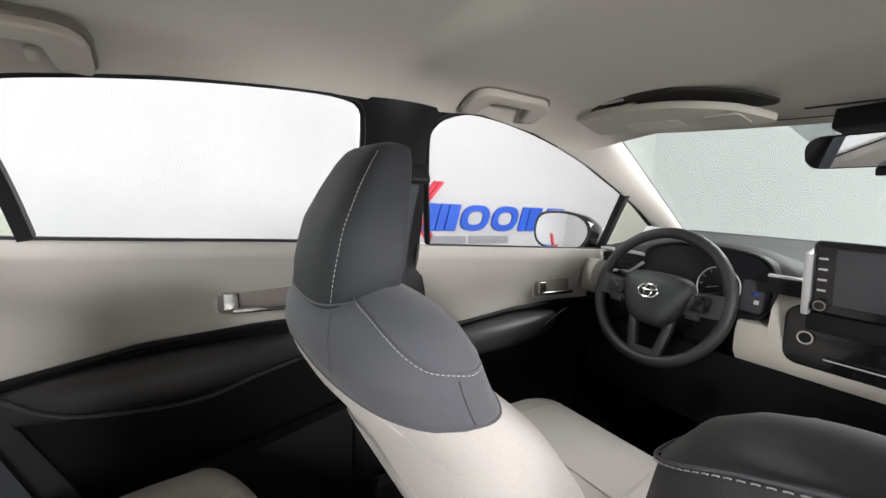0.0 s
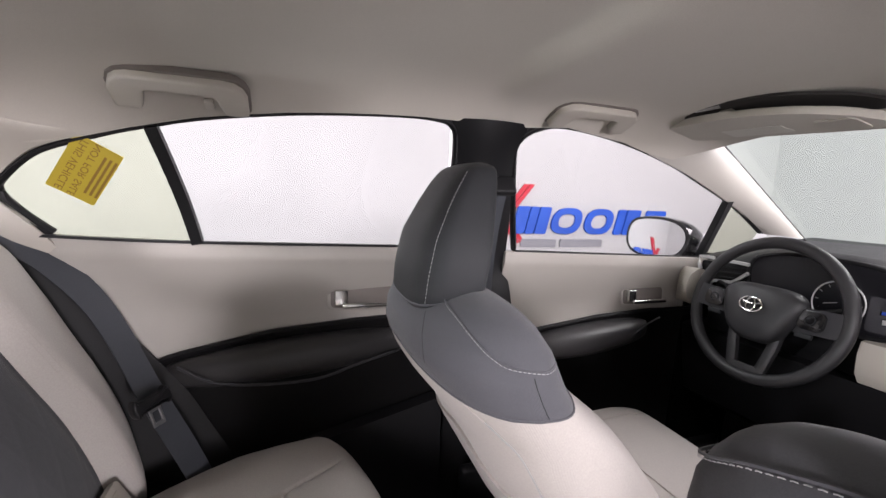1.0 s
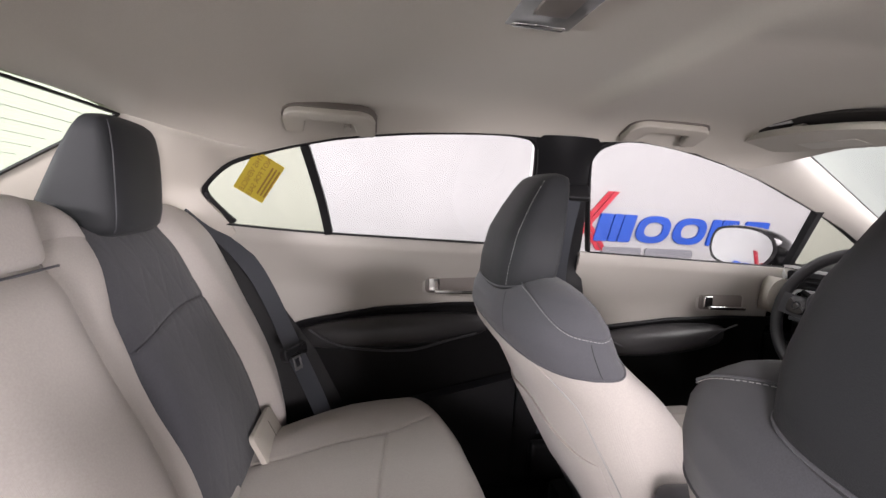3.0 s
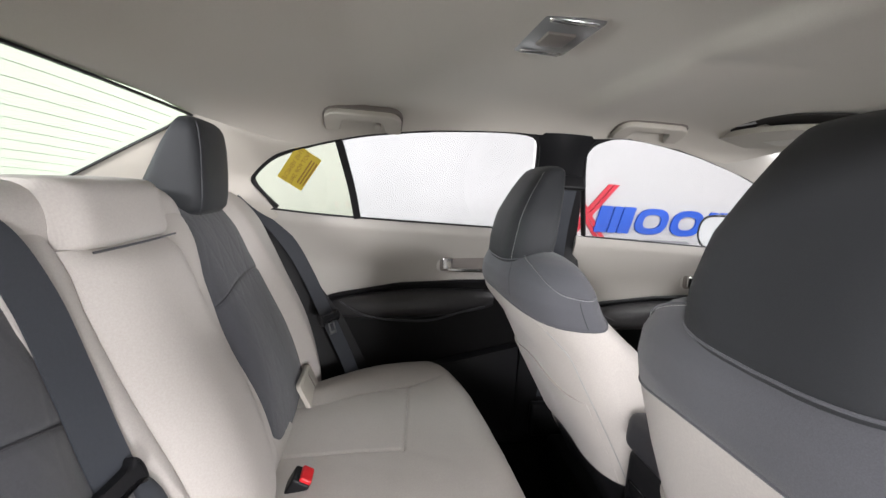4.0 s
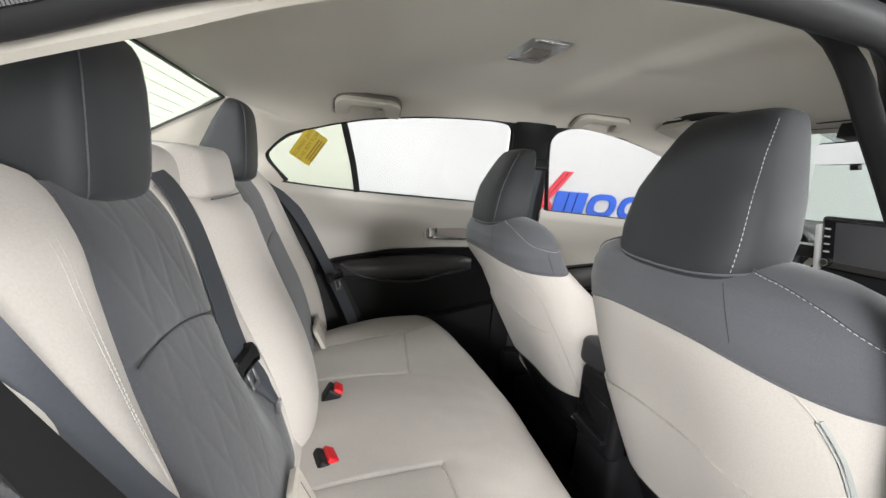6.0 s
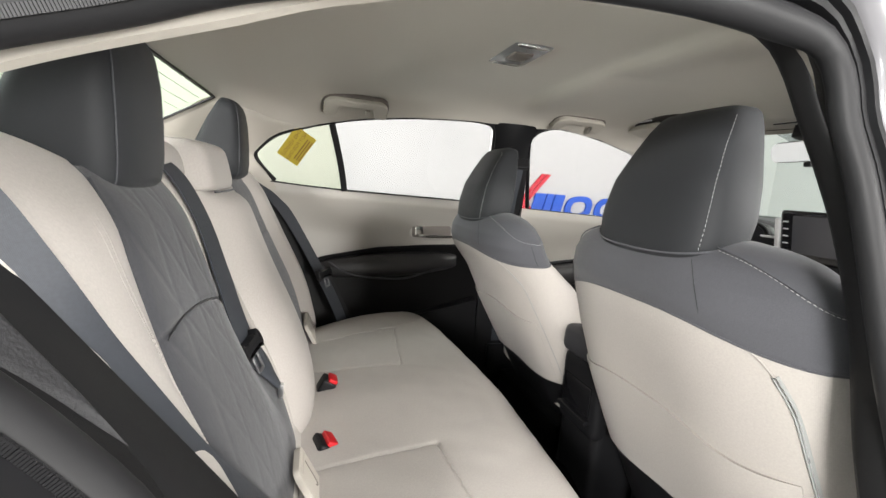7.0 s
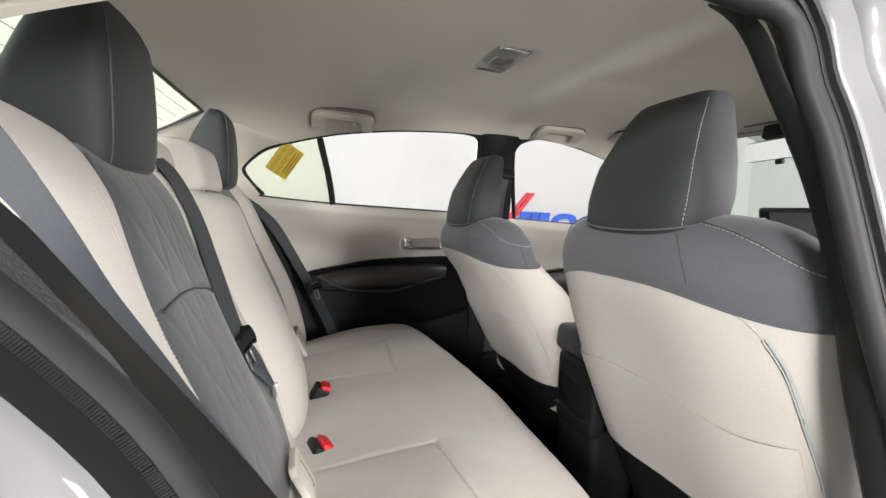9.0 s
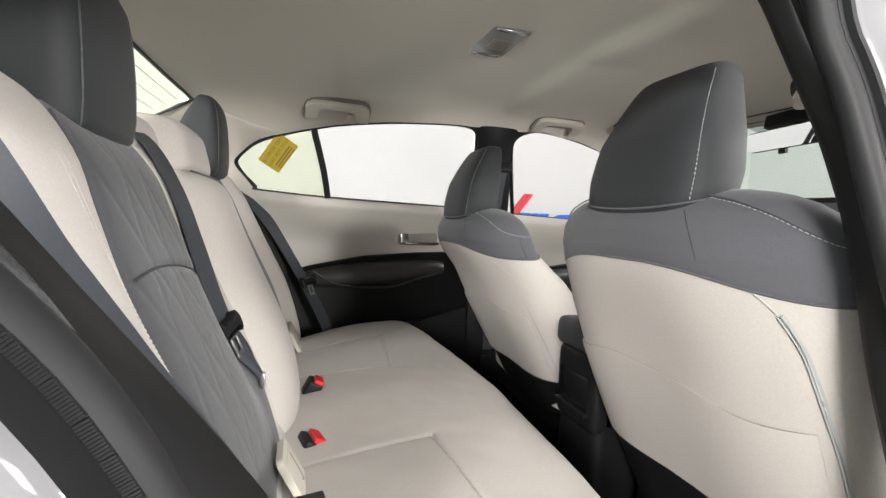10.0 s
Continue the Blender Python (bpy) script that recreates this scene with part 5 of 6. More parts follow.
badge = part("badge", sweep([Vector((-0.048, 0.026 * math.sin(a), 0.004 + 0.0175 * math.cos(a))) for a in np.linspace(0, 2 * math.pi, 36, endpoint=False)], circle(0.0022, 8), closed=True, up=(1, 0, 0)), CHROME, wheel, "chrome oval badge")
part("oval", sweep([Vector((-0.048, 0.010 * math.sin(a), 0.004 + 0.0155 * math.cos(a))) for a in np.linspace(0, 2 * math.pi, 28, endpoint=False)], circle(0.0018, 8), closed=True, up=(1, 0, 0)), CHROME, badge)
part("oval", sweep([Vector((-0.048, 0.0215 * math.sin(a), 0.013 + 0.0072 * math.cos(a))) for a in np.linspace(0, 2 * math.pi, 28, endpoint=False)], circle(0.0018, 8), closed=True, up=(1, 0, 0)), CHROME, badge)
part("lower_plate", prism([(-0.044, -0.020), (0.044, -0.020), (0.036, 0.016), (-0.036, 0.016)], 0.010, frame_of((0.004, 0, -0.155), (0, -1, 0), (0, 0, 1)), 0.003), WHEEL_SKIN, wheel, "dark plate joining the lower spokes")
part("column", sweep([Vector((0.03, 0, -0.012)), Vector((0.14, 0, -0.03)), Vector((0.24, 0, -0.05))], circle(0.058, 18), up=(0, 0, 1)), BLACK_PLASTIC, wheel, "black steering column shroud")
for k in (1, -1):
    part("stalk", sweep([Vector((0.045, k * 0.05, 0.01)), Vector((0.035, k * 0.11, 0.03)), Vector((0.03, k * 0.15, 0.045))], circle(0.008, 10), up=(1, 0, 0)), BLACK_PLASTIC, wheel)

# ---- dashboard ----
dash = thing("dashboard", "two-tone dashboard with pale band and black upper pad", "dashboard", kind="")


def dash_strip(profile, y0, y1, n=40, crown=0.0):
    """A lengthwise shape across the car from a closed (x, z) outline."""
    def f(a, v):
        i = int(a / (2 * math.pi) * len(profile) + 0.5) % len(profile)
        x, z = profile[i]
        y = y0 + (y1 - y0) * v
        return Vector((x + crown * (y / 0.7) ** 2 * -1 , y, z))
    return closed_loft(f, len(profile), list(np.linspace(0, 1, n)))


def pad_point(u, v):
    """Upper pad: u runs from the near lip to the glass, v across the car; it dips beside the instruments."""
    y = -0.69 + 1.38 * v
    near = 1.040 + 0.045 * min(1.0, max(0.0, (y - 0.46) / 0.05))
    x = near + (1.655 - near) * u - 0.03 * (y / 0.7) ** 2 * u
    z = lerp(u, (0, 0.03, 0.12, 0.45, 1.0), (0.940, 0.958, 0.968, 0.993, 1.020))
    brow = math.exp(-((y - 0.36) / 0.21) ** 4)
    z += brow * 0.052 * math.exp(-((u - 0.10) / 0.12) ** 2)
    return Vector((x, y, z))


part("upper_pad", slab(pad_point, [0, 0.015, 0.03, 0.06, 0.09, 0.12, 0.16, 0.2, 0.25, 0.3, 0.4, 0.5, 0.7, 0.85, 1.0], list(np.linspace(0, 1, 70)), lambda p, u, v: p - Vector((-0.01, 0, 0.05))), DASH_PAD, dash, "black soft upper dashboard pad")
mid_prof = [(1.01, 0.752), (0.993, 0.775), (0.990, 0.82), (1.000, 0.89), (1.03, 0.925), (1.4, 0.92), (1.45, 0.78), (1.1, 0.745)]
part("pale_band", dash_strip(mid_prof, -0.69, 0.160, 30, 0.0), PALE_PLASTIC, dash, "pale grey dashboard band")
under_prof = [(1.01, 0.752), (0.993, 0.775), (0.990, 0.82), (0.997, 0.846), (1.03, 0.851), (1.4, 0.851), (1.45, 0.78), (1.1, 0.745)]
part("pale_band", dash_strip(under_prof, 0.160, 0.222, 6, 0.0), PALE_PLASTIC, dash, "pale grey dashboard band")
part("knee_panel", dash_strip([(x + 0.04, z) for x, z in under_prof], 0.224, 0.60, 16, 0.0), BLACK_PLASTIC, dash, "black panel round the steering column")
part("pale_end", closed_loft(lambda a, v: Vector((1.03 + 0.05 * math.cos(a) * math.sin(math.pi * (0.5 + 0.5 * v)) - 0.03, 0.615 + 0.075 * v, 0.875 + 0.055 * math.sin(a))), 24, list(np.linspace(0, 1, 6))), PALE_PLASTIC, dash, "pale rounded dashboard end")
low_prof = [(1.08, 0.52), (1.06, 0.62), (1.04, 0.74), (1.08, 0.75), (1.45, 0.75), (1.5, 0.45), (1.2, 0.45)]
part("lower_panel", dash_strip(low_prof, -0.69, 0.69, 24), BLACK_PLASTIC, dash, "black lower dashboard panel")
# instrument housing: a dark rounded mouth with its face set back
RIM = [(0.160, 0.000), (0.158, 0.045), (0.120, 0.066), (0.05, 0.076), (-0.05, 0.074), (-0.120, 0.062), (-0.150, 0.030), (-0.156, -0.020), (-0.148, -0.055), (-0.118, -0.074), (0.0, -0.078), (0.12, -0.074)]
RIM = [(y + 0.325, z + 0.930) for y, z in RIM]
mouth = spline(RIM, 64, True)


def housing(a, v):
    y, z = mouth[int(a / (2 * math.pi) * 64 + 0.5) % 64]
    g = lerp(v, (0, 0.12, 0.25, 0.6, 1), (1.0, 1.06, 1.05, 0.97, 0.90))
    return Vector((1.025 + 0.14 * v + 0.10 * (z - 0.93), 0.325 + (y - 0.325) * g, 0.930 + (z - 0.930) * g))


part("instrument_housing", closed_loft(housing, 64, [0, 0.06, 0.12, 0.25, 0.5, 0.8, 1]), BLACK_PLASTIC, dash, "black housing round the instruments")
part("housing_lip", sweep([Vector((1.024 + 0.10 * (z - 0.93), 0.325 + (y - 0.325) * 1.02, 0.93 + (z - 0.93) * 1.02)) for y, z in mouth], circle(0.0065, 8), closed=True, up=(1, 0, 0)), BLACK_PLASTIC, dash, "soft rounded lip of the instrument housing")
face_m = frame_of((1.022, 0.325, 0.930), (0, -1, 0), (0.10, 0, 1))
panel_face = part("instrument_face", prism([(-(y - 0.325) * 0.97, (z - 0.93) * 0.97) for y, z in mouth], 0.003, face_m, 0.0), FACE_GLOSS, dash, "glossy dark instrument face")
for y, r in ((0.283, 0.050),):
    part("dial_ring", sweep([Vector((1.016 + 0.1 * r * math.cos(a), y + r * math.sin(a), 0.912 + r * math.cos(a))) for a in np.linspace(-2.4, 2.4, 36)], circle(0.0018, 6), up=(1, 0, 0)), SILVER, panel_face, "thin silver dial ring")
    for i in range(9):
        a = -2.0 + 0.5 * i
        part("tick", sweep([Vector((1.016, y + q * math.sin(a), 0.912 + q * math.cos(a))) for q in (0.038, 0.045)], strap(0.0016, 0.0008), up=(1, 0, 0)), THREAD, panel_face)
part("pointer", sweep([Vector((1.015, 0.310, 0.906)), Vector((1.015, 0.283, 0.914))], strap(0.002, 0.001), up=(1, 0, 0)), THREAD, panel_face)
part("centre_field", prism(rounded(0.046, 0.075, 0.006), 0.001, frame_of((1.017, 0.206, 0.905), (0, -1, 0), (0.1, 0, 1))), SCREEN, panel_face, "dim display field")
part("blue_light", box(0.002, 0.011, 0.007, Matrix.Translation((1.013, 0.199, 0.912)), 0.0005), BLUE_LIT, panel_face, "small blue display field")
part("display_line", box(0.002, 0.010, 0.010, Matrix.Translation((1.013, 0.196, 0.893)), 0.0005), SILVER, panel_face)
# side vent with silver surround
vent = part("side_vent", box(0.05, 0.15, 0.060, pose(1.050, 0.560, 0.930, -4, 0, 0), 0.008), BLACK_PLASTIC, dash, "black air vent")
for i in range(3):
    part("slat", box(0.014, 0.085, 0.004, pose(1.026, 0.530, 0.917 + 0.015 * i, -4, 20, 0), 0.001), GREY_TRIM, vent)


def bright_line(pts, label):
    part("surround", sweep([Vector((1.015, y, z)) for y, z in pts], strap(0.0075, 0.008), up=(0, 0, 1)), SILVER, vent, label)


bright_line([(0.588, 0.967), (0.612, 0.968), (0.634, 0.966), (0.637, 0.960), (0.634, 0.942), (0.628, 0.930)], "satin silver vent corner")
bright_line([(0.545, 0.965), (0.515, 0.9655), (0.487, 0.964)], "satin silver vent bar")
bright_line([(0.600, 0.878), (0.592, 0.893), (0.583, 0.902), (0.556, 0.905), (0.532, 0.907), (0.520, 0.913), (0.487, 0.941)], "satin silver vent surround")
# switch row under the vent
row = part("switch_row", box(0.03, 0.10, 0.030, pose(1.045, 0.538, 0.886, -6, 0, 0), 0.006), BLACK_PLASTIC, dash, "black switch row")
for i in range(3):
    part("switch", box(0.004, 0.020, 0.014, pose(1.029, 0.510 + 0.026 * i, 0.889 - 0.003 * i, -6, 0, 0), 0.002), GREY_TRIM, row)
part("silver_strip", box(0.012, 0.062, 0.006, pose(0.990, 0.140, 0.965, 0, 0, 0), 0.002), SILVER, dash)
part("centre_vent", box(0.04, 0.075, 0.036, pose(1.012, 0.138, 0.943, 0, 0, 0), 0.004), BLACK_PLASTIC, dash, "black centre air vent")

# centre screen
display = thing("centre_display", "upright dark touch screen with side buttons and knobs", "car display", at=(0.955, -0.038, 0.980))
part("bezel", box(0.022, 0.245, 0.150, pose(0, 0, 0, 0, -12, 0), 0.010, 3), BLACK_GLOSS, display, "glossy black bezel")
part("glass", box(0.003, 0.172, 0.112, pose(-0.0115, 0.0, 0.004, 0, -12, 0), 0.001), SCREEN, display, "switched-off grey screen")
for i in range(4):
    for k in (1, -1):
        part("button", box(0.003, 0.014, 0.004, pose(0, 0, 0, 0, -12, 0) @ Matrix.Translation((-0.0125, k * 0.104, -0.022 + 0.0215 * i)), 0.001), SILVER, display)
for k in (1, -1):
    kn = part("knob", closed_loft(lambda a, v: Vector((-0.000 - 0.010 * v, k * 0.103 + 0.0115 * (1 - 0.1 * v) * math.cos(a), -0.055 + 0.0115 * (1 - 0.1 * v) * math.sin(a))), 22, [0, 0.5, 0.9, 1]), CHROME, display, "knurled chrome knob")
    part("cap", closed_loft(lambda a, v: Vector((-0.0098 - 0.001 * v, k * 0.103 + 0.0085 * math.cos(a), -0.055 + 0.008 * math.sin(a))), 18, [0, 1]), BLACK_GLOSS, kn)
part("side_cheek", box(0.05, 0.014, 0.130, pose(0.012, 0.128, -0.012, 0, -12, 0), 0.005), SILVER, display, "silver side cheek")
part("base", box(0.09, 0.26, 0.06, pose(0.06, 0, -0.085, 0, 0, 0), 0.01), BLACK_PLASTIC, display)

# climate panel
climate = thing("climate_panel", "black climate control panel with round chrome knobs", "control panel", at=(0.990, -0.03, 0.852))
part("plate", prism(rounded(0.315, 0.132, 0.030), 0.014, frame_of((0.008, 0, -0.002), (0, -1, 0), (-0.12, 0, 1)), 0.004), BLACK_GLOSS, climate)
for k in (1, -1):
    kn = part("knob", closed_loft(lambda a, v: Vector((-0.002 - 0.010 * v, k * 0.118 + 0.0155 * (1 - 0.08 * v) * math.cos(a), -0.004 + 0.0155 * (1 - 0.08 * v) * math.sin(a))), 24, [0, 0.5, 0.9, 1]), CHROME, climate, "chrome-ringed knob")
    part("cap", closed_loft(lambda a, v: Vector((-0.0118 - 0.001 * v, k * 0.118 + 0.011 * math.cos(a), -0.004 + 0.011 * math.sin(a))), 18, [0, 1]), BLACK_PLASTIC, kn)
part("bright_line", box(0.004, 0.21, 0.0025, Matrix.Translation((-0.009, -0.02, -0.040)), 0.001), SILVER, climate, "thin silver line under the controls")

# ---- centre console ----
console = thing("centre_console", "black centre console with a padded armrest lid", "centre console", at=(0, 0, 0.26))
part("box", box(0.84, 0.15, 0.34, Matrix.Translation((0.645, -0.022, 0.19)), 0.025, 4), BLACK_PLASTIC, console, "black plastic console body")
part("armrest_lid", box(0.30, 0.165, 0.070, pose(0.358, -0.022, 0.425, 0, 3, 0), 0.024, 5), BLACK_SOFT, console, "dark padded armrest lid")
part("bin", box(0.27, 0.15, 0.18, Matrix.Translation((0.350, -0.022, 0.31)), 0.022, 4), BLACK_PLASTIC, console)
part("rear_tray", box(0.008, 0.105, 0.075, pose(0.215, -0.022, 0.31, 0, 0, 0), 0.003), BLACK_GLOSS, console, "rear tray opening")
part("rear_lip", box(0.020, 0.115, 0.012, pose(0.210, -0.022, 0.264, 0, 0, 0), 0.004), BLACK_PLASTIC, console)
lever = thing("gear_lever", "black gear lever with a bright ring", "gear lever", at=(0.80, 0.0, 0.62))
part("stem", sweep([(0, 0, 0), (0.005, 0, 0.06)], circle(0.01, 10), up=(1, 0, 0)), STEEL, lever)
part("grip", closed_loft(lambda a, v: Vector((0.005 + 0.024 * math.cos(a) * (0.6 + 0.4 * math.sin(math.pi * v)), 0.022 * math.sin(a) * (0.6 + 0.4 * math.sin(math.pi * v)), 0.055 + 0.075 * v)), 18, list(np.linspace(0, 1, 8))), BLACK_SOFT, lever)

# ---- roof things ----
def grab_handle(x0, x1, low, high, k, label):
    """A folded handle, flat against the lining: a bar with two broad ends. low, high: (y, z) of its lower and upper edge."""
    L = (x1 - x0) / 2
    mid = ((x0 + x1) / 2, k * (low[0] + high[0]) / 2, (low[1] + high[1]) / 2)
    g = thing("grab_handle", label, "grab handle", "roof grab handles", at=mid)
    rise = Vector((0, k * (high[0] - low[0]), high[1] - low[1]))
    h = rise.length / 2
    m = frame_of((0, 0, 0), (k, 0, 0), rise)
    leg, bar = 0.036, 0.026
    top = [(-L, -h + 0.004), (-L, h * 0.2), (-L * 0.94, h * 0.62), (-L * 0.82, h * 0.90), (-L * 0.66, h), (L * 0.66, h), (L * 0.82, h * 0.90), (L * 0.94, h * 0.62), (L, h * 0.2), (L, -h + 0.004)]
    inner = [(L - 0.004, -h), (L - leg + 0.004, -h), (L - leg, -h + 0.004), (L - leg - 0.008, h - bar - 0.004), (L - leg - 0.014, h - bar), (-L + leg + 0.014, h - bar), (-L + leg + 0.008, h - bar - 0.004), (-L + leg, -h + 0.004), (-L + leg - 0.004, -h), (-L + 0.004, -h)]
    part("bar", prism(top + inner, 0.016, m @ Matrix.Translation((0, 0, -0.002)), 0.0045, 3), PALE_PLASTIC, g, "pale plastic bar")
    # slightly larger dark plate, so a rim of painted shade shows round the bar
    part("backing", prism([(x * 1.035, y * 1.10 + 0.001) for x, y in top + inner], 0.012, m @ Matrix.Translation((0, 0, -0.011)), 0.001), JOINT, g, "darker backing plate painting the shade round the handle")
    if label.startswith("beige rear"):
        part("coat_hook", box(0.014, 0.018, 0.010, m @ Matrix.Translation((L * 0.38, -h * 0.55, 0.004)), 0.003, 2), PALE_PLASTIC, g)
    return g


grab_handle(-0.395, -0.212, (0.493, 1.238), (0.434, 1.271), 1, "beige rear grab handle with a coat hook on the roof lining")
grab_handle(0.335, 0.520, (0.466, 1.273), (0.402, 1.299), 1, "beige front grab handle on the roof lining")
grab_handle(0.335, 0.520, (0.466, 1.273), (0.402, 1.299), -1, "beige passenger grab handle on the roof lining")

lamp = thing("dome_lamp", "rectangular clear roof lamp in the lining", "ceiling lamp", at=(-0.020, -0.003, 1.334))
part("housing", box(0.092, 0.150, 0.012, Matrix.Translation((0, 0, -0.003)), 0.004, 2), PALE_PLASTIC, lamp)
for k in (1, -1):
    part("end_cap", box(0.066, 0.010, 0.010, Matrix.Translation((0, k * 0.062, -0.0105)), 0.004, 3), CHROME, lamp, "bright moulded lens end")
part("lens", box(0.082, 0.140, 0.012, Matrix.Translation((0, 0, -0.007)), 0.005, 2), CLEAR_LENS, lamp, "clear ribbed lamp lens")
part("switch", box(0.040, 0.050, 0.006, Matrix.Translation((0, 0, -0.0135)), 0.002), JOINT, lamp, "grey rocker switch")


def sun_visor(k, label):
    v = thing("sun_visor", label, "sun visor", "sun visors", at=(0.70, k * 0.285, 1.274))
    v.rotation_euler = (radians(k * 1), radians(9), 0)
    out = [(-0.060, 0.178), (-0.02, 0.197), (0.025, 0.180), (0.046, 0.12), (0.053, -0.06), (0.058, -0.15), (0.050, -0.180), (0.016, -0.168), (-0.030, -0.135), (-0.070, -0.06), (-0.080, 0.04)]
    pts = [tuple(q) for q in spline([(a, k * b) for a, b in out], 70, True)]
    part("board", prism(pts, 0.015, Matrix.Translation((0, 0, -0.006)), 0.0072, 4), HEADLINER, v, "beige padded visor board")
    part("notice", prism(rounded(0.045, 0.115, 0.004), 0.001, Matrix.Translation((0.012, k * 0.020, -0.0068))), PALE_LABEL, v, "pale notice label")
    part("mirror_flap", prism(rounded(0.060, 0.060, 0.010), 0.003, Matrix.Translation((0.016, k * -0.118, -0.0092)), 0.001), PALE_PLASTIC, v, "folded flap at the inner end")
    part("clip", box(0.016, 0.030, 0.010, Matrix.Translation((-0.066, k * 0.03, 0.018)), 0.003), PALE_PLASTIC, v)
    part("rod", sweep([(-0.070, k * 0.175, 0.012), (-0.084, k * 0.10, 0.016), (-0.086, k * 0.03, 0.018)], circle(0.0035, 10)), STEEL, v, "steel pivot rod")
    # dark plate in the visor's outline, painting the shade between board and lining
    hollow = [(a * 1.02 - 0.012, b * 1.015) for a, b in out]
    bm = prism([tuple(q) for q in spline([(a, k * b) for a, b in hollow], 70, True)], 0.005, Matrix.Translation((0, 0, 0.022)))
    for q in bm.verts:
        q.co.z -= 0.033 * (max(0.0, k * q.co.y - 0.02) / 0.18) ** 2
    part("recess", bm, JOINT_DARK, v, "dark plate painted as the shade behind the visor")
    return v


sun_visor(1, "beige sun visor folded against the roof lining above the driver")
sun_visor(-1, "beige sun visor folded up above the passenger")
over = thing("overhead_console", "beige overhead panel with a narrow dark slot", "overhead console", at=(0.875, 0, 1.304))
part("body", box(0.13, 0.25, 0.016, pose(-0.01, 0, 0.004, 0, 3, 0), 0.007, 3), HEADLINER, over)
part("slot", box(0.007, 0.225, 0.004, pose(0.0, 0, -0.005, 0, 3, 0), 0.001), JOINT_DARK, over, "narrow dark slot")
for k in (1, -1):
    part("short_slot", box(0.005, 0.055, 0.003, pose(0.045, k * 0.066, -0.004, 0, 3, 0), 0.001), JOINT, over)
mir = thing("rear_view_mirror", "black framed rear-view mirror on the windscreen", "mirror", at=(0.845, -0.012, 1.213))
mir.rotation_euler = (0, radians(-11), radians(-12))
part("shell", prism(rounded(0.232, 0.058, 0.024), 0.024, frame_of((0, 0, 0), (0, -1, 0), (0, 0, 1)) @ Matrix.Translation((0, 0, -0.024)), 0.006, 3), BLACK_PLASTIC, mir)
part("glass", prism(rounded(0.226, 0.053, 0.0215), 0.002, frame_of((0, 0, 0), (0, -1, 0), (0, 0, 1)) @ Matrix.Translation((0, 0, 0.0005))), MIRROR, mir, "mirror glass")
part("stem", sweep([(0.02, 0, 0.0), (0.06, 0, 0.035), (0.09, 0, 0.05)], circle(0.012, 10), up=(0, 1, 0)), BLACK_PLASTIC, mir)
part("camera_box", box(0.09, 0.165, 0.045, pose(0.095, 0.020, 0.044, 0, 22, 0), 0.008), BLACK_PLASTIC, mir, "black sensor housing")
part("tab", box(0.012, 0.022, 0.014, Matrix.Translation((0.005, 0, -0.036)), 0.003), BLACK_PLASTIC, mir)

# ---- outside mirrors ----
def door_mirror(k, label):
    d = thing("door_mirror", label, "mirror", "door mirrors", at=(1.133, k * 0.90, 0.990))
    d.rotation_euler = (0, radians(4), radians(10.9 * k))
    m = frame_of((-0.03, 0, 0), (math.sin(radians(12)) * k * 0, -1, 0), (0, 0, 1))
    out = [(-0.125, 0.0), (-0.10, 0.052), (-0.03, 0.075), (0.07, 0.072), (0.112, 0.045), (0.118, -0.02), (0.085, -0.062), (0.0, -0.075), (-0.09, -0.058)]
    pts = [tuple(q) for q in spline([(-k * a, b) for a, b in out], 50, True)]
    part("shell", closed_loft(lambda a, v: (m @ Vector((np.array(pts)[int(a / (2 * math.pi) * 50 + 0.5) % 50][0] * lerp(v, (0, 0.1, 0.35, 0.7, 1), (1.0, 1.04, 1.05, 0.92, 0.5)), np.array(pts)[int(a / (2 * math.pi) * 50 + 0.5) % 50][1] * lerp(v, (0, 0.1, 0.35, 0.7, 1), (1.0, 1.04, 1.02, 0.86, 0.5)), -0.16 * v))), 50, list(np.linspace(0, 1, 10))), BLACK_GLOSS, d, "dark mirror housing")
    part("glass", prism([(x * 0.90, y * 0.88) for x, y in pts], 0.002, m @ Matrix.Translation((0, 0, 0.001))), MIRROR, d, "mirror glass")
    part("arm", box(0.07, 0.16, 0.03, Matrix.Translation((0.03, -k * 0.13, -0.045)), 0.012, 3), BLACK_PLASTIC, d)
    return d


door_mirror(1, "dark housed driver door mirror outside the window")

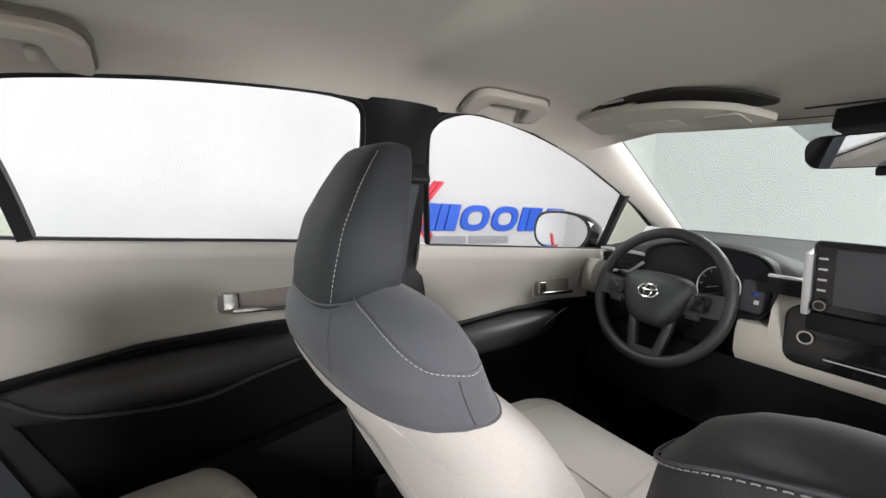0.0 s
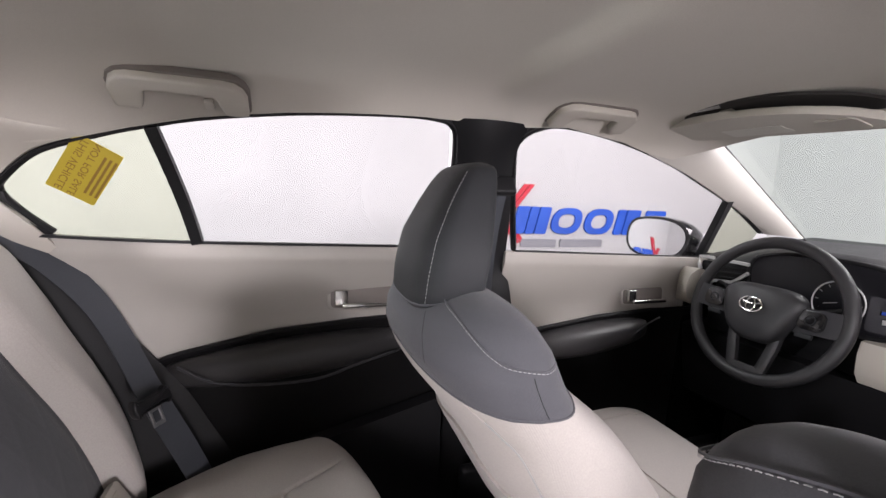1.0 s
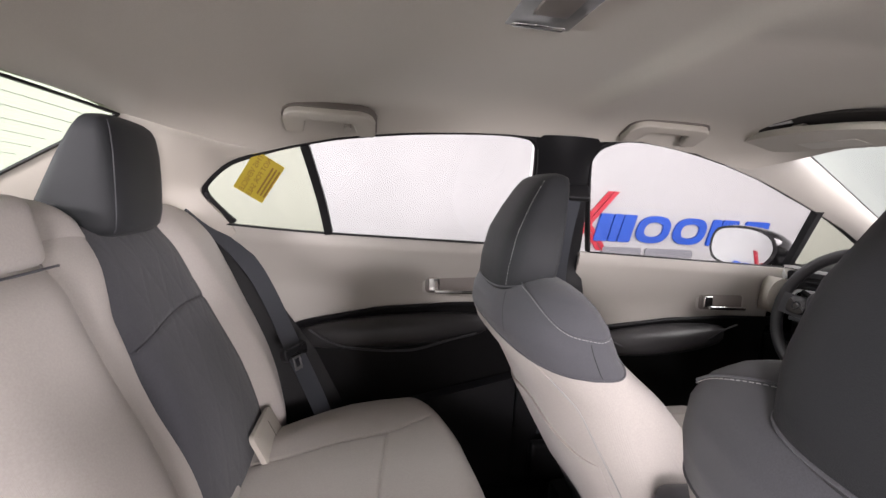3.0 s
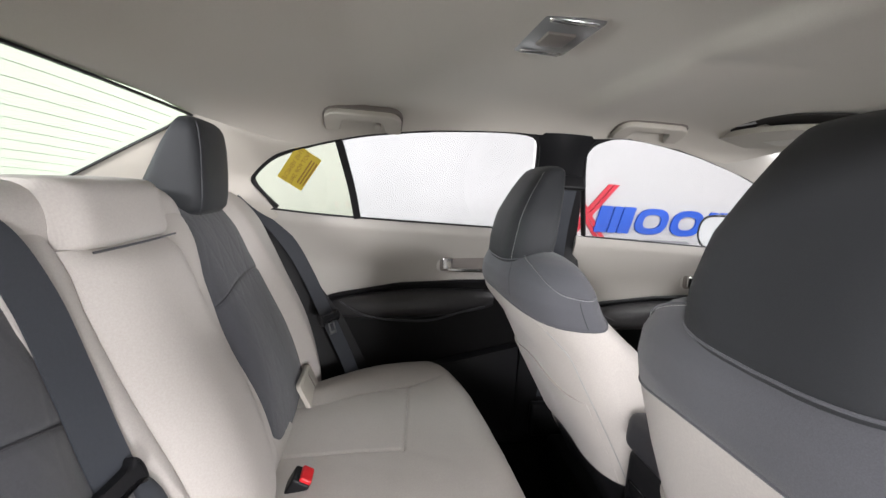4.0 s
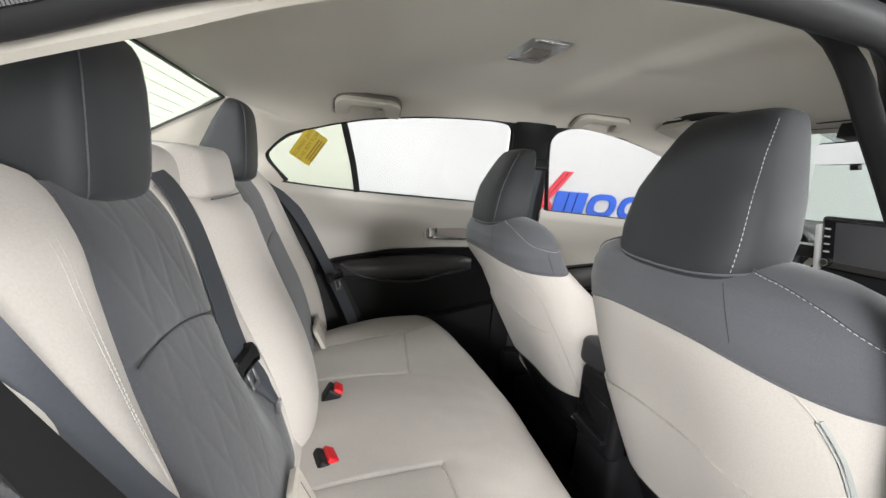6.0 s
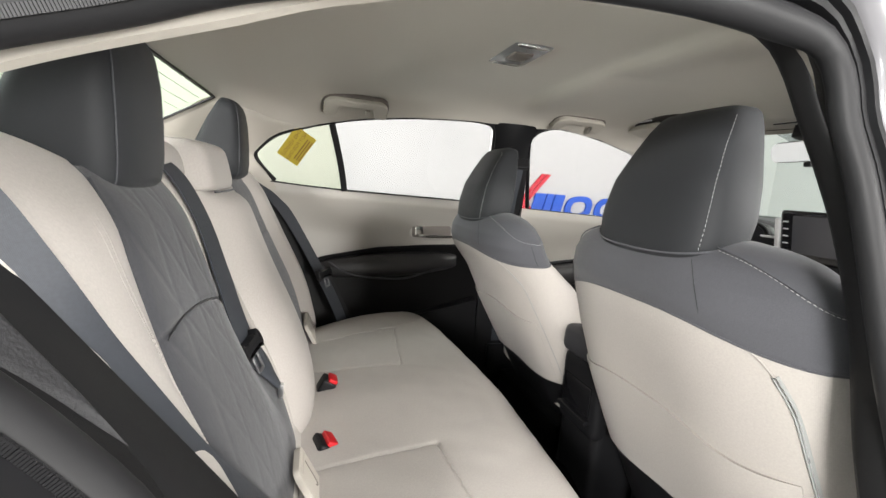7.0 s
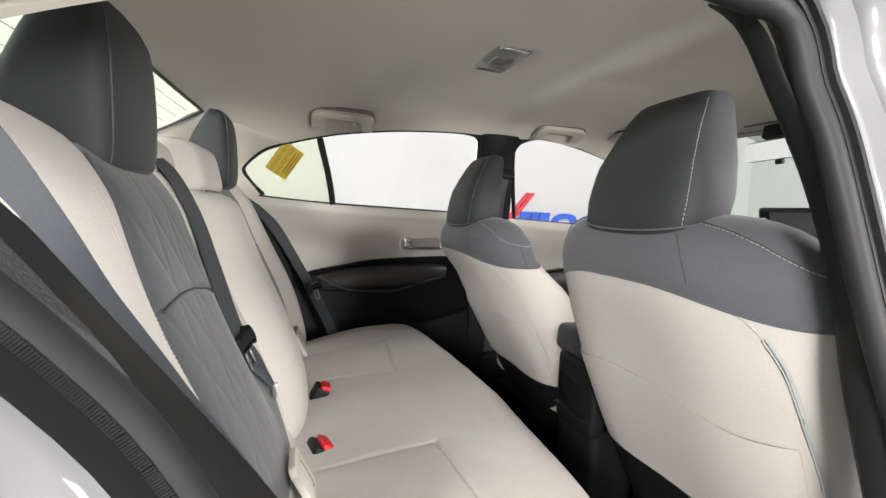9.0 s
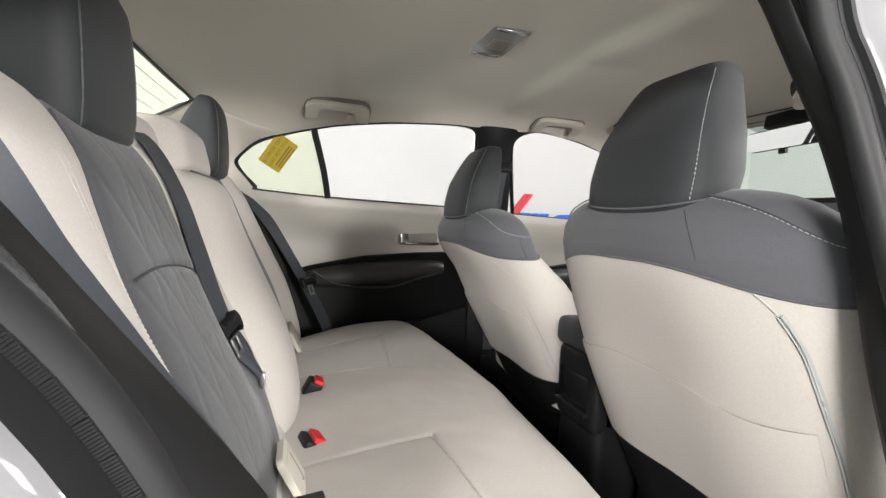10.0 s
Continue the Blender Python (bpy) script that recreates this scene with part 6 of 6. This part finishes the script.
# ---- sticker on the quarter window ----
st = thing("window_sticker", "yellow paper sticker on the inside of the quarter window", "sticker", at=(-0.470, side_y(-0.470, 1.130) + 0.006, 1.130))
m = frame_of((0, 0, 0), (0.55, -0.28, 0.82), (-0.82, -0.20, 0.55))
paper = part("paper", prism([(x, y) for x, y in rounded(0.105, 0.070, 0.002)], 0.0008, m @ Matrix.Translation((0, 0, -0.0004))), YELLOW, st, smooth=False)


def text_part(words, size, x, y, mat, m, parent, mirror=True):
    cu = bpy.data.curves.new("words", "FONT")
    cu.body, cu.size, cu.align_x, cu.align_y, cu.extrude = words, size, "CENTER", "CENTER", 0.0002
    tmp = bpy.data.objects.new("words", cu)
    me = bpy.data.meshes.new_from_object(tmp)
    bpy.data.objects.remove(tmp)
    bm = bmesh.new()
    bm.from_mesh(me)
    bpy.data.meshes.remove(me)
    bm.transform(m @ Matrix.Translation((x, y, 0)) @ Matrix.Diagonal((-1 if mirror else 1, 1, 1, 1)))
    return part("lettering", bm, mat, parent, smooth=False)


for words, y, size in (("THIS VEHICLE", 0.018, 0.0165), ("NOT FOR SALE", 0.000, 0.0155)):
    text_part(words, size, 0, y, STICKER_INK, m @ Matrix.Translation((0, 0, 0.0009)), paper)
for i in range(3):
    part("print_line", prism(rounded(0.075, 0.004, 0.001), 0.0003, m @ Matrix.Translation((0, -0.015 - 0.008 * i, 0.0006))), STICKER_INK, paper, smooth=False)


# ---- front belt on the middle pillar ----
fb = thing("front_seat_belt", "dark front seat belt running down the middle pillar", "seat belt", at=(0, 0, 0))
part("webbing", sweep(spline([(0.262, 0.515, 1.135), (0.275, 0.575, 1.02), (0.29, 0.618, 0.90), (0.30, 0.625, 0.70), (0.30, 0.63, 0.45)], 40), strap(0.046, 0.0022), up=(0, 1, 0.3)), WEBBING, fb)
part("guide", box(0.075, 0.018, 0.040, pose(0.262, 0.512, 1.140, -28, 0, 0), 0.007, 3), BLACK_PLASTIC, fb, "black plastic belt guide")
hook = part("belt_anchor", sweep(spline([(0.170, -0.575, 0.878), (0.158, -0.568, 0.864), (0.166, -0.566, 0.848), (0.195, -0.58, 0.840)], 24), circle(0.0045, 8)), BLACK_PLASTIC)
tagged(hook, "small black plastic hook beside the passenger seat", "hook")
